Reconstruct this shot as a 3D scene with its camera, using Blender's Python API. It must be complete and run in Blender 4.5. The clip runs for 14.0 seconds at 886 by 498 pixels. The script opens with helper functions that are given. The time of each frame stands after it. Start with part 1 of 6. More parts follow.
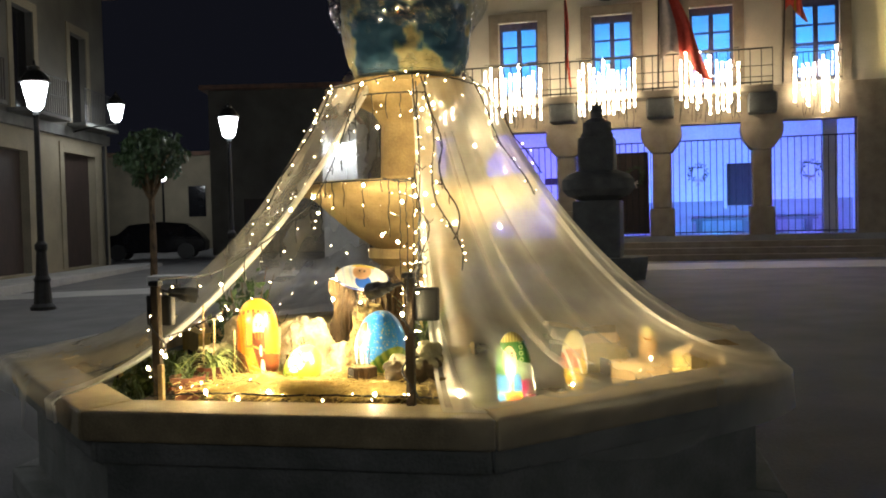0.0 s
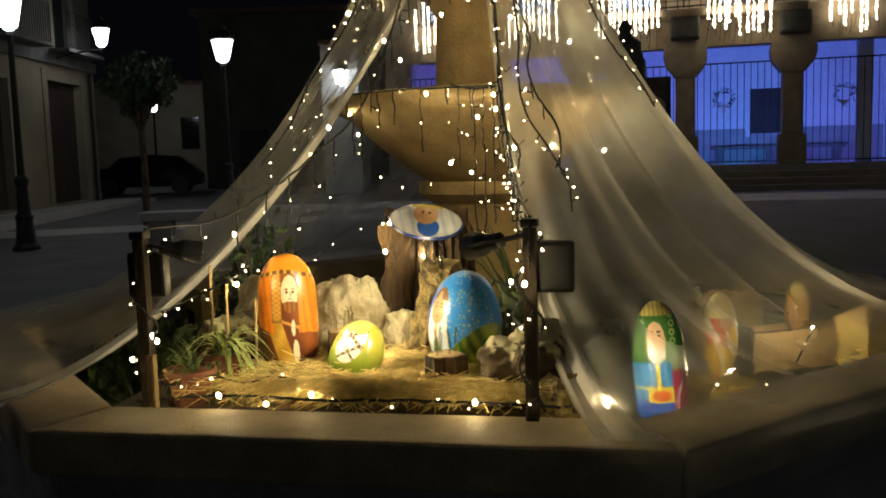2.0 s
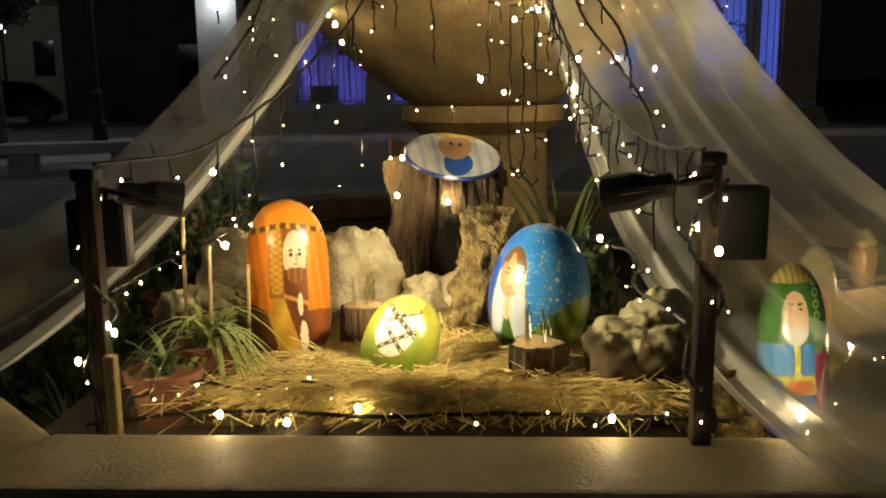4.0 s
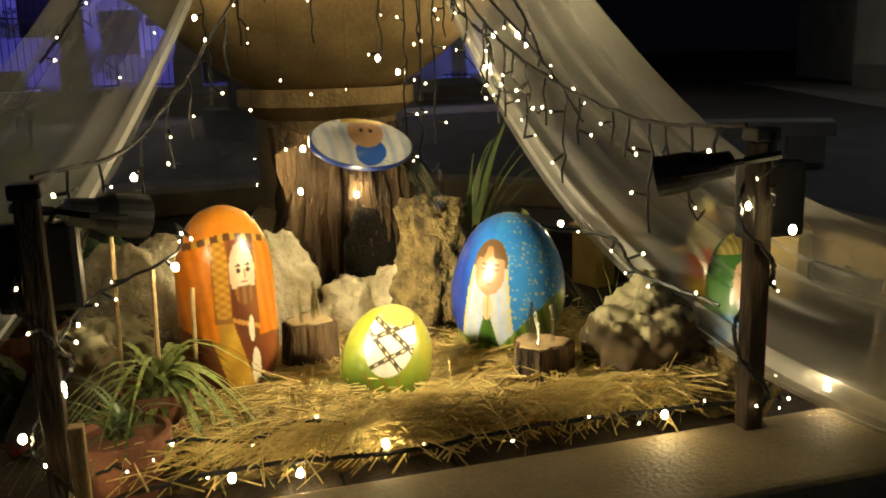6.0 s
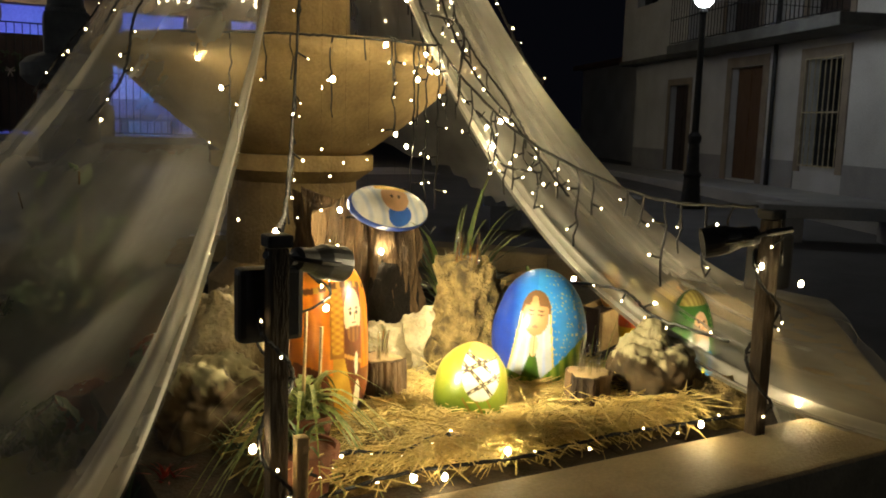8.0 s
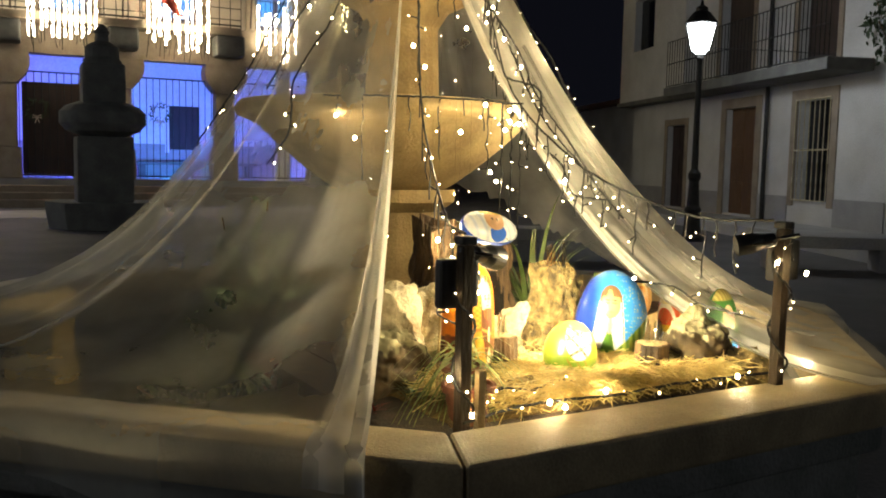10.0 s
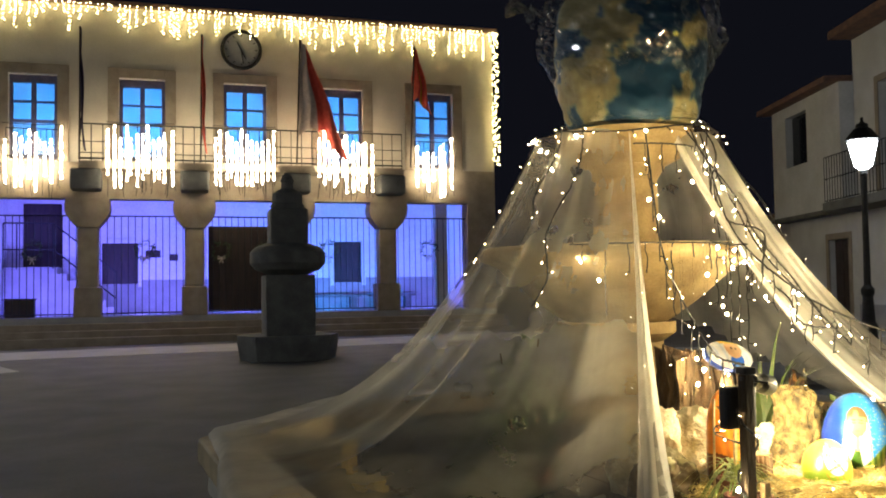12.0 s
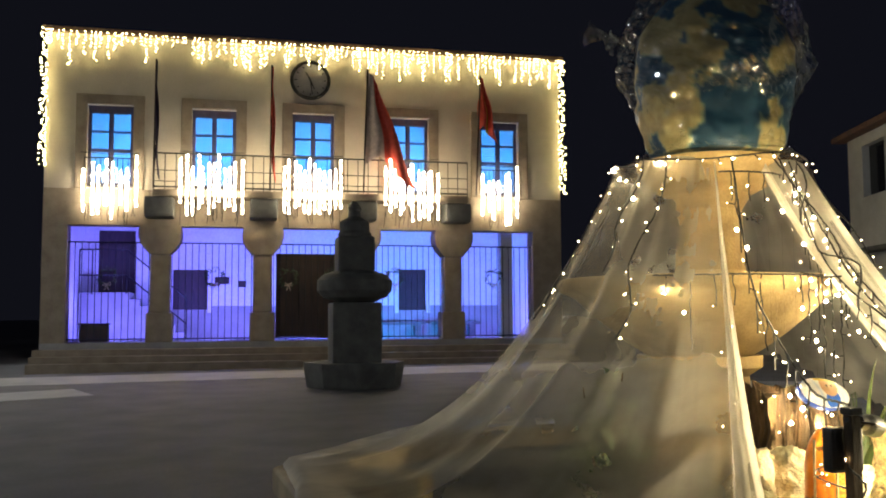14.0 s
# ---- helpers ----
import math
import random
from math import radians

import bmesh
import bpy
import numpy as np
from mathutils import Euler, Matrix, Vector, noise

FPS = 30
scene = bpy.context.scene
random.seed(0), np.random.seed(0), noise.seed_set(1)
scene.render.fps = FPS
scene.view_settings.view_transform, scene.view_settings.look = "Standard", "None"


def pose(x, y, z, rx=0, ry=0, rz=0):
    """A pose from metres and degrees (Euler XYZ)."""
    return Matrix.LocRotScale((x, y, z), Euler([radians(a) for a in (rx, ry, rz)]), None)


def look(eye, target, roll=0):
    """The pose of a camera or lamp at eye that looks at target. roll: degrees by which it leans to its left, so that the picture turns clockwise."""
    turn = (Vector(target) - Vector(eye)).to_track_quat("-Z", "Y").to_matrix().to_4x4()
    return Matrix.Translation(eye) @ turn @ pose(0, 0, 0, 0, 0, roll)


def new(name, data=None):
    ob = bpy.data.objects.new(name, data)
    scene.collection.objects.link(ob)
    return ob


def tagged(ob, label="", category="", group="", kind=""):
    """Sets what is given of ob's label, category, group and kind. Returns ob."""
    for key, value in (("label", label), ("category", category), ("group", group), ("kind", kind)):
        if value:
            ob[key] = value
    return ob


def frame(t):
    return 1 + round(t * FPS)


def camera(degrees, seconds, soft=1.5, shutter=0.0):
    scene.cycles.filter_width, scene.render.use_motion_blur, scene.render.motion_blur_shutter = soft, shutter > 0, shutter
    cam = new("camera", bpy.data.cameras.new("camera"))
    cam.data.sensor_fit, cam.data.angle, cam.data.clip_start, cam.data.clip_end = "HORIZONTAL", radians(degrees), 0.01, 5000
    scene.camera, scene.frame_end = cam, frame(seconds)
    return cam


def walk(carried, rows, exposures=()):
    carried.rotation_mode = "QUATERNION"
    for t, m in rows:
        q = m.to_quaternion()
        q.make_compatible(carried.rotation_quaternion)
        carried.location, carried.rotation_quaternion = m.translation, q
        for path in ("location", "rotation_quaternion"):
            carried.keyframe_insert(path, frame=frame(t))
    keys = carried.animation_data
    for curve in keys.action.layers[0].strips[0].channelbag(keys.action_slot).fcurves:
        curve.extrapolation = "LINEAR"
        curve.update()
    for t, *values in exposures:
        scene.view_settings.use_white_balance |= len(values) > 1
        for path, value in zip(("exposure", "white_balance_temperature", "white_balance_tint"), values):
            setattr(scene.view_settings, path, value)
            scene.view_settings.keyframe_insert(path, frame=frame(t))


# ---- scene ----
cam = camera(52.8, 14.0, soft=1.9)
METRES, EYE, TILT, LEAN, TURN = 5.7, 1.5, 0.0, 0.0, 0.0
ROWS = [
    (0.0, 0.0, 0.0, 0.0, -0.04, -1.85, 1.37),
    (0.5, -0.0226, 0.0531, -0.007, 0.29, -3.19, 1.24),
    (1.0, -0.0423, 0.1085, -0.0055, -0.07, -4.16, 1.01),
    (1.5, -0.0499, 0.1727, -0.0063, -0.29, -4.78, 1.09),
    (2.0, -0.0674, 0.2274, -0.005, -0.38, -6.21, 1.7),
    (2.5, -0.0935, 0.2832, -0.006, -2.32, -8.09, 1.63),
    (3.0, -0.1086, 0.3261, -0.0106, -3.89, -9.6, 1.22),
    (5.5, -0.2206, 0.4264, -0.0163, -22.0, -11.61, 1.2),
    (6.0, -0.2368, 0.4469, -0.014, -27.84, -12.04, 1.61),
    (6.5, -0.2627, 0.4601, -0.0139, -32.88, -11.44, 0.92),
    (7.0, -0.2968, 0.4672, -0.0102, -37.69, -10.24, -0.4),
    (9.5, -0.4829, 0.409, -0.0053, -42.15, -5.97, -1.61),
    (10.0, -0.52, 0.3871, -0.0083, -41.69, -5.38, -1.21),
    (10.5, -0.5648, 0.3601, -0.0058, -40.39, -4.63, -0.02),
    (11.0, -0.5946, 0.3536, 0.0009, -37.33, -2.56, 0.81),
    (11.5, -0.6279, 0.3583, 0.0042, -34.96, -0.1, 1.07),
    (12.0, -0.6511, 0.3606, 0.0062, -32.89, 2.46, 0.89),
    (12.5, -0.6619, 0.3632, 0.007, -30.25, 4.24, 0.55),
    (13.0, -0.6623, 0.3684, 0.0076, -28.84, 4.59, 0.47),
    (13.5, -0.6615, 0.3687, 0.007, -28.69, 4.46, 0.41),
    (14.0, -0.657, 0.3775, 0.0084, -28.92, 4.3, 0.32),
]
EXPOSURES = [(0.0, 0.15), (1.0, 0.2), (1.5, -0.35), (2.0, -1.65), (2.5, -2.2), (3.0, -2.32), (5.5, -1.0), (6.0, -1.92), (7.0, -1.86), (9.5, -0.55), (10.5, -0.2), (12.0, 0.0), (14.0, 0.12)]
walk(cam, [(t, pose(0, 0, EYE, TILT, LEAN, TURN) @ pose(METRES * x, METRES * y, METRES * z, 90 + pitch, roll, yaw)) for t, x, y, z, yaw, pitch, roll in ROWS], EXPOSURES)


# ---- world and large lights ----
world = bpy.data.worlds.new("night_sky")
scene.world = world
world.use_nodes = True
background = world.node_tree.nodes["Background"]
background.inputs[0].default_value = (0.13, 0.14, 0.22, 1)
background.inputs[1].default_value = 0.034


def lamp(kind, where, power, colour, size=0.05, target=None, spread=None, size_y=None):
    data = bpy.data.lights.new("lamp_light", kind)
    data.energy, data.color = power, colour
    if kind == "AREA":
        data.shape, data.size, data.size_y = "RECTANGLE", size, size_y or size
    else:
        data.shadow_soft_size = size
    if kind == "SPOT":
        data.spot_size, data.spot_blend = radians(spread or 60), 0.6
    ob = new("lamp_light", data)
    ob.matrix_world = look(where, target) if target else Matrix.Translation(where)
    return ob


# ---- materials ----
def material(name, colour, second=None, rough=0.7, scale=8.0, metal=0.0, bump=0.15, fine=6.0, spec=0.5, per_object=0.0, stretch=(1, 1, 1)):
    """A surface of two colours mixed by broad stains, with fine grain in colour and relief."""
    m = bpy.data.materials.new(name)
    m.use_nodes = True
    nt = m.node_tree
    bsdf = nt.nodes["Principled BSDF"]
    co = nt.nodes.new("ShaderNodeTexCoord")
    mp = nt.nodes.new("ShaderNodeMapping")
    mp.inputs["Scale"].default_value = stretch
    nt.links.new(co.outputs["Object"], mp.inputs["Vector"])
    broad = nt.nodes.new("ShaderNodeTexNoise")
    broad.inputs["Scale"].default_value, broad.inputs["Detail"].default_value = scale, 5
    grain = nt.nodes.new("ShaderNodeTexNoise")
    grain.inputs["Scale"].default_value, grain.inputs["Detail"].default_value = scale * fine, 4
    for n in (broad, grain):
        nt.links.new(mp.outputs[0], n.inputs["Vector"])
    mix = nt.nodes.new("ShaderNodeMix")
    mix.data_type = "RGBA"
    second = second or tuple(c * 0.7 for c in colour)
    mix.inputs[6].default_value, mix.inputs[7].default_value = (*colour, 1), (*second, 1)
    ramp = nt.nodes.new("ShaderNodeMapRange")
    ramp.inputs[1].default_value, ramp.inputs[2].default_value = 0.35, 0.68
    nt.links.new(broad.outputs[0], ramp.inputs[0])
    nt.links.new(ramp.outputs[0], mix.inputs[0])
    tone = nt.nodes.new("ShaderNodeMix")
    tone.data_type, tone.blend_type = "RGBA", "MULTIPLY"
    tone.inputs[0].default_value = 1.0
    level = nt.nodes.new("ShaderNodeMapRange")
    level.inputs[3].default_value, level.inputs[4].default_value = 0.72, 1.25
    nt.links.new(grain.outputs[0], level.inputs[0])
    nt.links.new(mix.outputs[2], tone.inputs[6])
    last = level.outputs[0]
    if per_object:
        info = nt.nodes.new("ShaderNodeObjectInfo")
        vary = nt.nodes.new("ShaderNodeMapRange")
        vary.inputs[3].default_value, vary.inputs[4].default_value = 1 - per_object, 1 + per_object
        nt.links.new(info.outputs["Random"], vary.inputs[0])
        mul = nt.nodes.new("ShaderNodeMath")
        mul.operation = "MULTIPLY"
        nt.links.new(last, mul.inputs[0])
        nt.links.new(vary.outputs[0], mul.inputs[1])
        last = mul.outputs[0]
    nt.links.new(last, tone.inputs[7])
    nt.links.new(tone.outputs[2], bsdf.inputs["Base Color"])
    bsdf.inputs["Roughness"].default_value, bsdf.inputs["Metallic"].default_value = rough, metal
    bsdf.inputs["Specular IOR Level"].default_value = spec
    if bump:
        b = nt.nodes.new("ShaderNodeBump")
        b.inputs["Strength"].default_value, b.inputs["Distance"].default_value = bump, 0.02
        nt.links.new(grain.outputs[0], b.inputs["Height"])
        nt.links.new(b.outputs[0], bsdf.inputs["Normal"])
    return m


def glowing(name, colour, strength, sampled=True):
    m = bpy.data.materials.new(name)
    m.use_nodes = True
    b = m.node_tree.nodes["Principled BSDF"]
    b.inputs["Base Color"].default_value = (*colour, 1)
    b.inputs["Emission Color"].default_value = (*colour, 1)
    b.inputs["Emission Strength"].default_value = strength
    if not sampled:
        m.cycles.emission_sampling = "NONE"
    return m


def painted(name, rough=0.3):
    """Glossy paint whose colours lie in the mesh's colour attribute."""
    m = bpy.data.materials.new(name)
    m.use_nodes = True
    nt = m.node_tree
    b = nt.nodes["Principled BSDF"]
    a = nt.nodes.new("ShaderNodeAttribute")
    a.attribute_name = "paint"
    co = nt.nodes.new("ShaderNodeTexCoord")
    n = nt.nodes.new("ShaderNodeTexNoise")
    n.inputs["Scale"].default_value, n.inputs["Detail"].default_value = 40, 5
    nt.links.new(co.outputs["Object"], n.inputs["Vector"])
    r = nt.nodes.new("ShaderNodeMapRange")
    r.inputs[3].default_value, r.inputs[4].default_value = 0.75, 1.2
    nt.links.new(n.outputs[0], r.inputs[0])
    mul = nt.nodes.new("ShaderNodeMix")
    mul.data_type, mul.blend_type = "RGBA", "MULTIPLY"
    mul.inputs[0].default_value = 1.0
    nt.links.new(a.outputs["Color"], mul.inputs[6])
    nt.links.new(r.outputs[0], mul.inputs[7])
    nt.links.new(mul.outputs[2], b.inputs["Base Color"])
    b.inputs["Roughness"].default_value = rough
    b.inputs["Coat Weight"].default_value = 0.25
    b.inputs["Coat Roughness"].default_value = 0.15
    bp = nt.nodes.new("ShaderNodeBump")
    bp.inputs["Strength"].default_value, bp.inputs["Distance"].default_value = 0.2, 0.01
    nt.links.new(n.outputs[0], bp.inputs["Height"])
    nt.links.new(bp.outputs[0], b.inputs["Normal"])
    return m


def veil(name, cover, colour=(0.86, 0.84, 0.78), woven=False):
    """Sheer cloth: part open mesh, part thin white fibre that light passes through."""
    m = bpy.data.materials.new(name)
    m.use_nodes = True
    nt = m.node_tree
    nt.nodes.remove(nt.nodes["Principled BSDF"])
    out = nt.nodes["Material Output"]
    clear = nt.nodes.new("ShaderNodeBsdfTransparent")
    thin = nt.nodes.new("ShaderNodeBsdfTranslucent")
    face = nt.nodes.new("ShaderNodeBsdfDiffuse")
    thin.inputs[0].default_value = face.inputs[0].default_value = (*colour, 1)
    both = nt.nodes.new("ShaderNodeMixShader")
    both.inputs[0].default_value = 0.5
    nt.links.new(thin.outputs[0], both.inputs[1])
    nt.links.new(face.outputs[0], both.inputs[2])
    co = nt.nodes.new("ShaderNodeTexCoord")
    n = nt.nodes.new("ShaderNodeTexNoise")
    n.inputs["Scale"].default_value, n.inputs["Detail"].default_value = 3.0, 6
    nt.links.new(co.outputs["Object"], n.inputs["Vector"])
    r = nt.nodes.new("ShaderNodeMapRange")
    r.inputs[1].default_value, r.inputs[2].default_value = 0.3, 0.7
    r.inputs[3].default_value, r.inputs[4].default_value = cover * 0.7, cover * 1.35
    nt.links.new(n.outputs[0], r.inputs[0])
    mix = nt.nodes.new("ShaderNodeMixShader")
    density = r.outputs[0]
    if woven:
        att = nt.nodes.new("ShaderNodeAttribute")
        att.attribute_name = "weave_light"
        mul = nt.nodes.new("ShaderNodeMath")
        mul.operation = "MULTIPLY"
        nt.links.new(density, mul.inputs[0])
        nt.links.new(att.outputs["Fac"], mul.inputs[1])
        density = mul.outputs[0]
    nt.links.new(density, mix.inputs[0])
    nt.links.new(clear.outputs[0], mix.inputs[1])
    nt.links.new(both.outputs[0], mix.inputs[2])
    nt.links.new(mix.outputs[0], out.inputs[0])
    return m


def glass(name, tint=(1, 1, 1), rough=0.02, open_part=0.9):
    """A clear film or pane: mostly see-through, with a mirror gloss."""
    m = bpy.data.materials.new(name)
    m.use_nodes = True
    nt = m.node_tree
    nt.nodes.remove(nt.nodes["Principled BSDF"])
    clear = nt.nodes.new("ShaderNodeBsdfTransparent")
    clear.inputs[0].default_value = (*tint, 1)
    shine = nt.nodes.new("ShaderNodeBsdfGlossy")
    shine.inputs["Roughness"].default_value = rough
    mix = nt.nodes.new("ShaderNodeMixShader")
    mix.inputs[0].default_value = 1 - open_part
    nt.links.new(clear.outputs[0], mix.inputs[1])
    nt.links.new(shine.outputs[0], mix.inputs[2])
    nt.links.new(mix.outputs[0], nt.nodes["Material Output"].inputs[0])
    return m


PAVING = material("paving", (0.16, 0.15, 0.15), (0.11, 0.105, 0.105), rough=0.75, scale=1.3, fine=30, bump=0.3)
BAND = material("granite_band", (0.46, 0.45, 0.43), (0.36, 0.35, 0.34), rough=0.7, scale=1.5, fine=25)
GRANITE = material("granite", (0.52, 0.38, 0.18), (0.26, 0.18, 0.085), rough=0.75, scale=4, fine=18, bump=0.35, per_object=0.08)
RIM_STONE = material("rim_stone", (0.47, 0.37, 0.21), (0.30, 0.235, 0.135), rough=0.6, scale=5, fine=20, bump=0.25, per_object=0.07)
BASIN_STONE = material("basin_stone", (0.26, 0.26, 0.24), (0.16, 0.17, 0.15), rough=0.8, scale=4, fine=16, bump=0.4, per_object=0.08)
DARK_STONE = material("dark_stone", (0.16, 0.16, 0.15), (0.10, 0.10, 0.095), rough=0.85, scale=3, fine=14, bump=0.4)
SOIL = material("soil", (0.035, 0.026, 0.018), (0.02, 0.015, 0.01), rough=0.95, scale=15, bump=0.9)
STRAW = material("straw", (0.76, 0.59, 0.22), (0.52, 0.38, 0.12), rough=0.6, scale=20, bump=0.0)
STRAW_SHADE = material("straw_bed", (0.20, 0.13, 0.04), (0.07, 0.045, 0.015), rough=0.85, scale=25, bump=0.9, stretch=(1, 3, 1))
BARK = material("bark", (0.17, 0.105, 0.05), (0.028, 0.018, 0.01), rough=0.9, scale=14, bump=1.0, stretch=(1, 1, 0.25))
CUT_WOOD = material("cut_wood", (0.55, 0.40, 0.20), (0.40, 0.27, 0.13), rough=0.8, scale=12, bump=0.4)
HOLLOW_SHADE = material("hollow_shade", (0.02, 0.014, 0.01), (0.01, 0.008, 0.006), rough=1, scale=14, bump=0.8)
QUARTZ = material("pale_rock", (0.74, 0.66, 0.44), (0.36, 0.28, 0.15), rough=0.75, scale=10, bump=0.8)
MOSSY = material("mossy_rock", (0.40, 0.29, 0.11), (0.07, 0.05, 0.022), rough=0.95, scale=22, bump=1.0)
WOOD_POST = material("post_wood", (0.06, 0.04, 0.022), (0.025, 0.018, 0.012), rough=0.85, scale=18, bump=0.5, stretch=(1, 1, 0.2))
BLACK = material("black_plastic", (0.012, 0.012, 0.013), (0.02, 0.02, 0.02), rough=0.45, scale=20, bump=0.05)
IRON = material("black_iron", (0.014, 0.014, 0.015), (0.025, 0.024, 0.022), rough=0.5, metal=0.3, scale=15, bump=0.1)
TERRACOTTA = material("terracotta", (0.22, 0.085, 0.04), (0.14, 0.055, 0.03), rough=0.8, scale=14, bump=0.2)
LEAF = material("leaf_green", (0.06, 0.10, 0.025), (0.10, 0.12, 0.04), rough=0.45, scale=30, bump=0.1, per_object=0.2)
LEAF_PALE = material("striped_leaf", (0.34, 0.37, 0.12), (0.10, 0.15, 0.03), rough=0.45, scale=35, bump=0.05, stretch=(4, 4, 0.5))
LEAF_DARK = material("dark_leaf", (0.03, 0.055, 0.022), (0.045, 0.085, 0.03), rough=0.5, scale=20, bump=0.1)
RED_LIGHT_LEAF = material("red_light_leaf", (0.45, 0.04, 0.02), (0.25, 0.03, 0.015), rough=0.5, scale=20, bump=0.1)
RENDER_WALL = material("wall_plaster", (0.62, 0.56, 0.46), (0.54, 0.48, 0.39), rough=0.9, scale=1.5, fine=25, bump=0.2)
WHITE_WALL = material("white_plaster", (0.62, 0.61, 0.59), (0.50, 0.49, 0.47), rough=0.9, scale=1.2, fine=30, bump=0.2)
PORCH_WALL = material("porch_plaster", (0.78, 0.77, 0.76), (0.70, 0.69, 0.68), rough=0.9, scale=1.2, fine=20, bump=0.15)
DADO = material("grey_dado", (0.36, 0.35, 0.34), (0.29, 0.28, 0.28), rough=0.85, scale=2, fine=20)
TH_STONE = material("dressed_granite", (0.34, 0.28, 0.21), (0.25, 0.20, 0.15), rough=0.85, scale=3, fine=18, bump=0.35)
FRAME_PAINT = material("blue_grey_frame", (0.10, 0.09, 0.16), (0.07, 0.065, 0.12), rough=0.5, scale=10)
DARK_WOOD = material("dark_wood", (0.05, 0.03, 0.025), (0.03, 0.02, 0.017), rough=0.6, scale=12, stretch=(1, 1, 0.2))
BROWN_DOOR = material("brown_door", (0.16, 0.085, 0.04), (0.10, 0.05, 0.025), rough=0.5, scale=10, stretch=(3, 3, 0.3))
ROOF_TILE = material("roof_tile", (0.22, 0.12, 0.08), (0.14, 0.09, 0.07), rough=0.9, scale=6)
GLASS = glass("window_glass", (0.85, 0.9, 0.95), 0.05, 0.85)
FILM = glass("cellophane", (0.96, 0.97, 0.98), 0.06, 0.80)
CLEAR_GLASS = glass("clear_glass", (0.95, 0.95, 0.92), 0.03, 0.7)
TULLE = veil("tulle", 0.54, woven=True)
TULLE_FOLD = veil("tulle_fold", 0.22)
TULLE_HEM = veil("tulle_hem", 0.75)
PAINT = painted("stone_paint")
CRUST = painted("lichen_crust", 0.9)
CRUST.node_tree.nodes["Principled BSDF"].inputs["Coat Weight"].default_value = 0.0
GLOBE_PAINT = painted("globe_paint", 0.6)
BULB = glowing("warm_bulb", (1.0, 0.80, 0.42), 500)
BULB_DIM = glowing("dim_warm_bulb", (1.0, 0.76, 0.36), 90)
TUBE = glowing("white_tube", (1.0, 0.86, 0.60), 20)
ICICLE = glowing("icicle_bulb", (1.0, 0.83, 0.36), 22)
LANTERN = glowing("lantern_glow", (0.88, 0.95, 1.0), 30)
# walls that get little light; the shade is put into the plaster colour
UNLIT_BUILDING = material("unlit_plaster", (0.13, 0.12, 0.10), (0.09, 0.082, 0.07), rough=0.9, scale=1.0, fine=25)
BEIGE_BUILDING = material("beige_plaster", (0.27, 0.23, 0.16), (0.20, 0.17, 0.12), rough=0.9, scale=1.0, fine=25)
DARK_GLASS = material("dark_glass", (0.01, 0.01, 0.012), (0.014, 0.014, 0.016), rough=0.12, scale=2, bump=0.0)
CLOTH_RED = material("red_cloth", (0.80, 0.12, 0.07), (0.66, 0.08, 0.05), rough=0.8, scale=10)
CLOTH_PALE = material("pale_cloth", (0.62, 0.50, 0.42), (0.5, 0.4, 0.33), rough=0.8, scale=10)
CLOTH_YELLOW = material("yellow_cloth", (0.65, 0.40, 0.04), (0.5, 0.3, 0.03), rough=0.8, scale=10)
CLOTH_DARK = material("dark_cloth", (0.04, 0.03, 0.07), (0.03, 0.02, 0.05), rough=0.8, scale=10)
CLOCK_FACE = material("clock_face", (0.42, 0.40, 0.38), (0.36, 0.34, 0.32), rough=0.5, scale=4, bump=0.0)
YELLOW_CARD = material("yellow_card", (0.44, 0.33, 0.10), (0.34, 0.25, 0.07), rough=0.8, scale=9)


# ---- mesh tools ----
def part(name, bm, mat, parent=None, label="", smooth=False):
    me = bpy.data.meshes.new(name)
    bm.to_mesh(me)
    bm.free()
    if smooth:
        for p in me.polygons:
            p.use_smooth = True
    for m in (mat if isinstance(mat, (list, tuple)) else [mat]):
        me.materials.append(m)
    ob = new(name, me)
    if parent:
        ob.parent = parent
    if label:
        ob["label"] = label
    return ob


def thing(name, label, category, where=(0, 0, 0), turn=0.0, group="", kind=""):
    ob = new(name)
    ob.empty_display_size = 0.1
    ob.matrix_world = pose(*where, 0, 0, turn)
    return tagged(ob, label, category, group, kind)


def box(bm, lo, hi, bevel=0.0):
    vs = [bm.verts.new((x, y, z)) for x in (lo[0], hi[0]) for y in (lo[1], hi[1]) for z in (lo[2], hi[2])]
    fs = [bm.faces.new([vs[i] for i in q]) for q in ((0, 1, 3, 2), (4, 6, 7, 5), (0, 4, 5, 1), (2, 3, 7, 6), (0, 2, 6, 4), (1, 5, 7, 3))]
    if bevel:
        es = list({e for f in fs for e in f.edges})
        bmesh.ops.bevel(bm, geom=es, offset=bevel, segments=2, profile=0.6, affect="EDGES")
    return bm


def boxed(lo, hi, bevel=0.0):
    return box(bmesh.new(), lo, hi, bevel)


def lathe(bm, profile, seg=32, centre=(0, 0), wobble=None):
    rings = []
    for k, (r, z) in enumerate(profile):
        ring = []
        for i in range(seg):
            a = 2 * math.pi * i / seg
            rr = r * (wobble(a, z) if wobble else 1)
            ring.append(bm.verts.new((centre[0] + rr * math.cos(a), centre[1] + rr * math.sin(a), z)))
        rings.append(ring)
    for a, b in zip(rings, rings[1:]):
        for i in range(seg):
            bm.faces.new((a[i], a[(i + 1) % seg], b[(i + 1) % seg], b[i]))
    bm.faces.new(rings[-1])
    bm.faces.new(rings[0][::-1])
    return bm


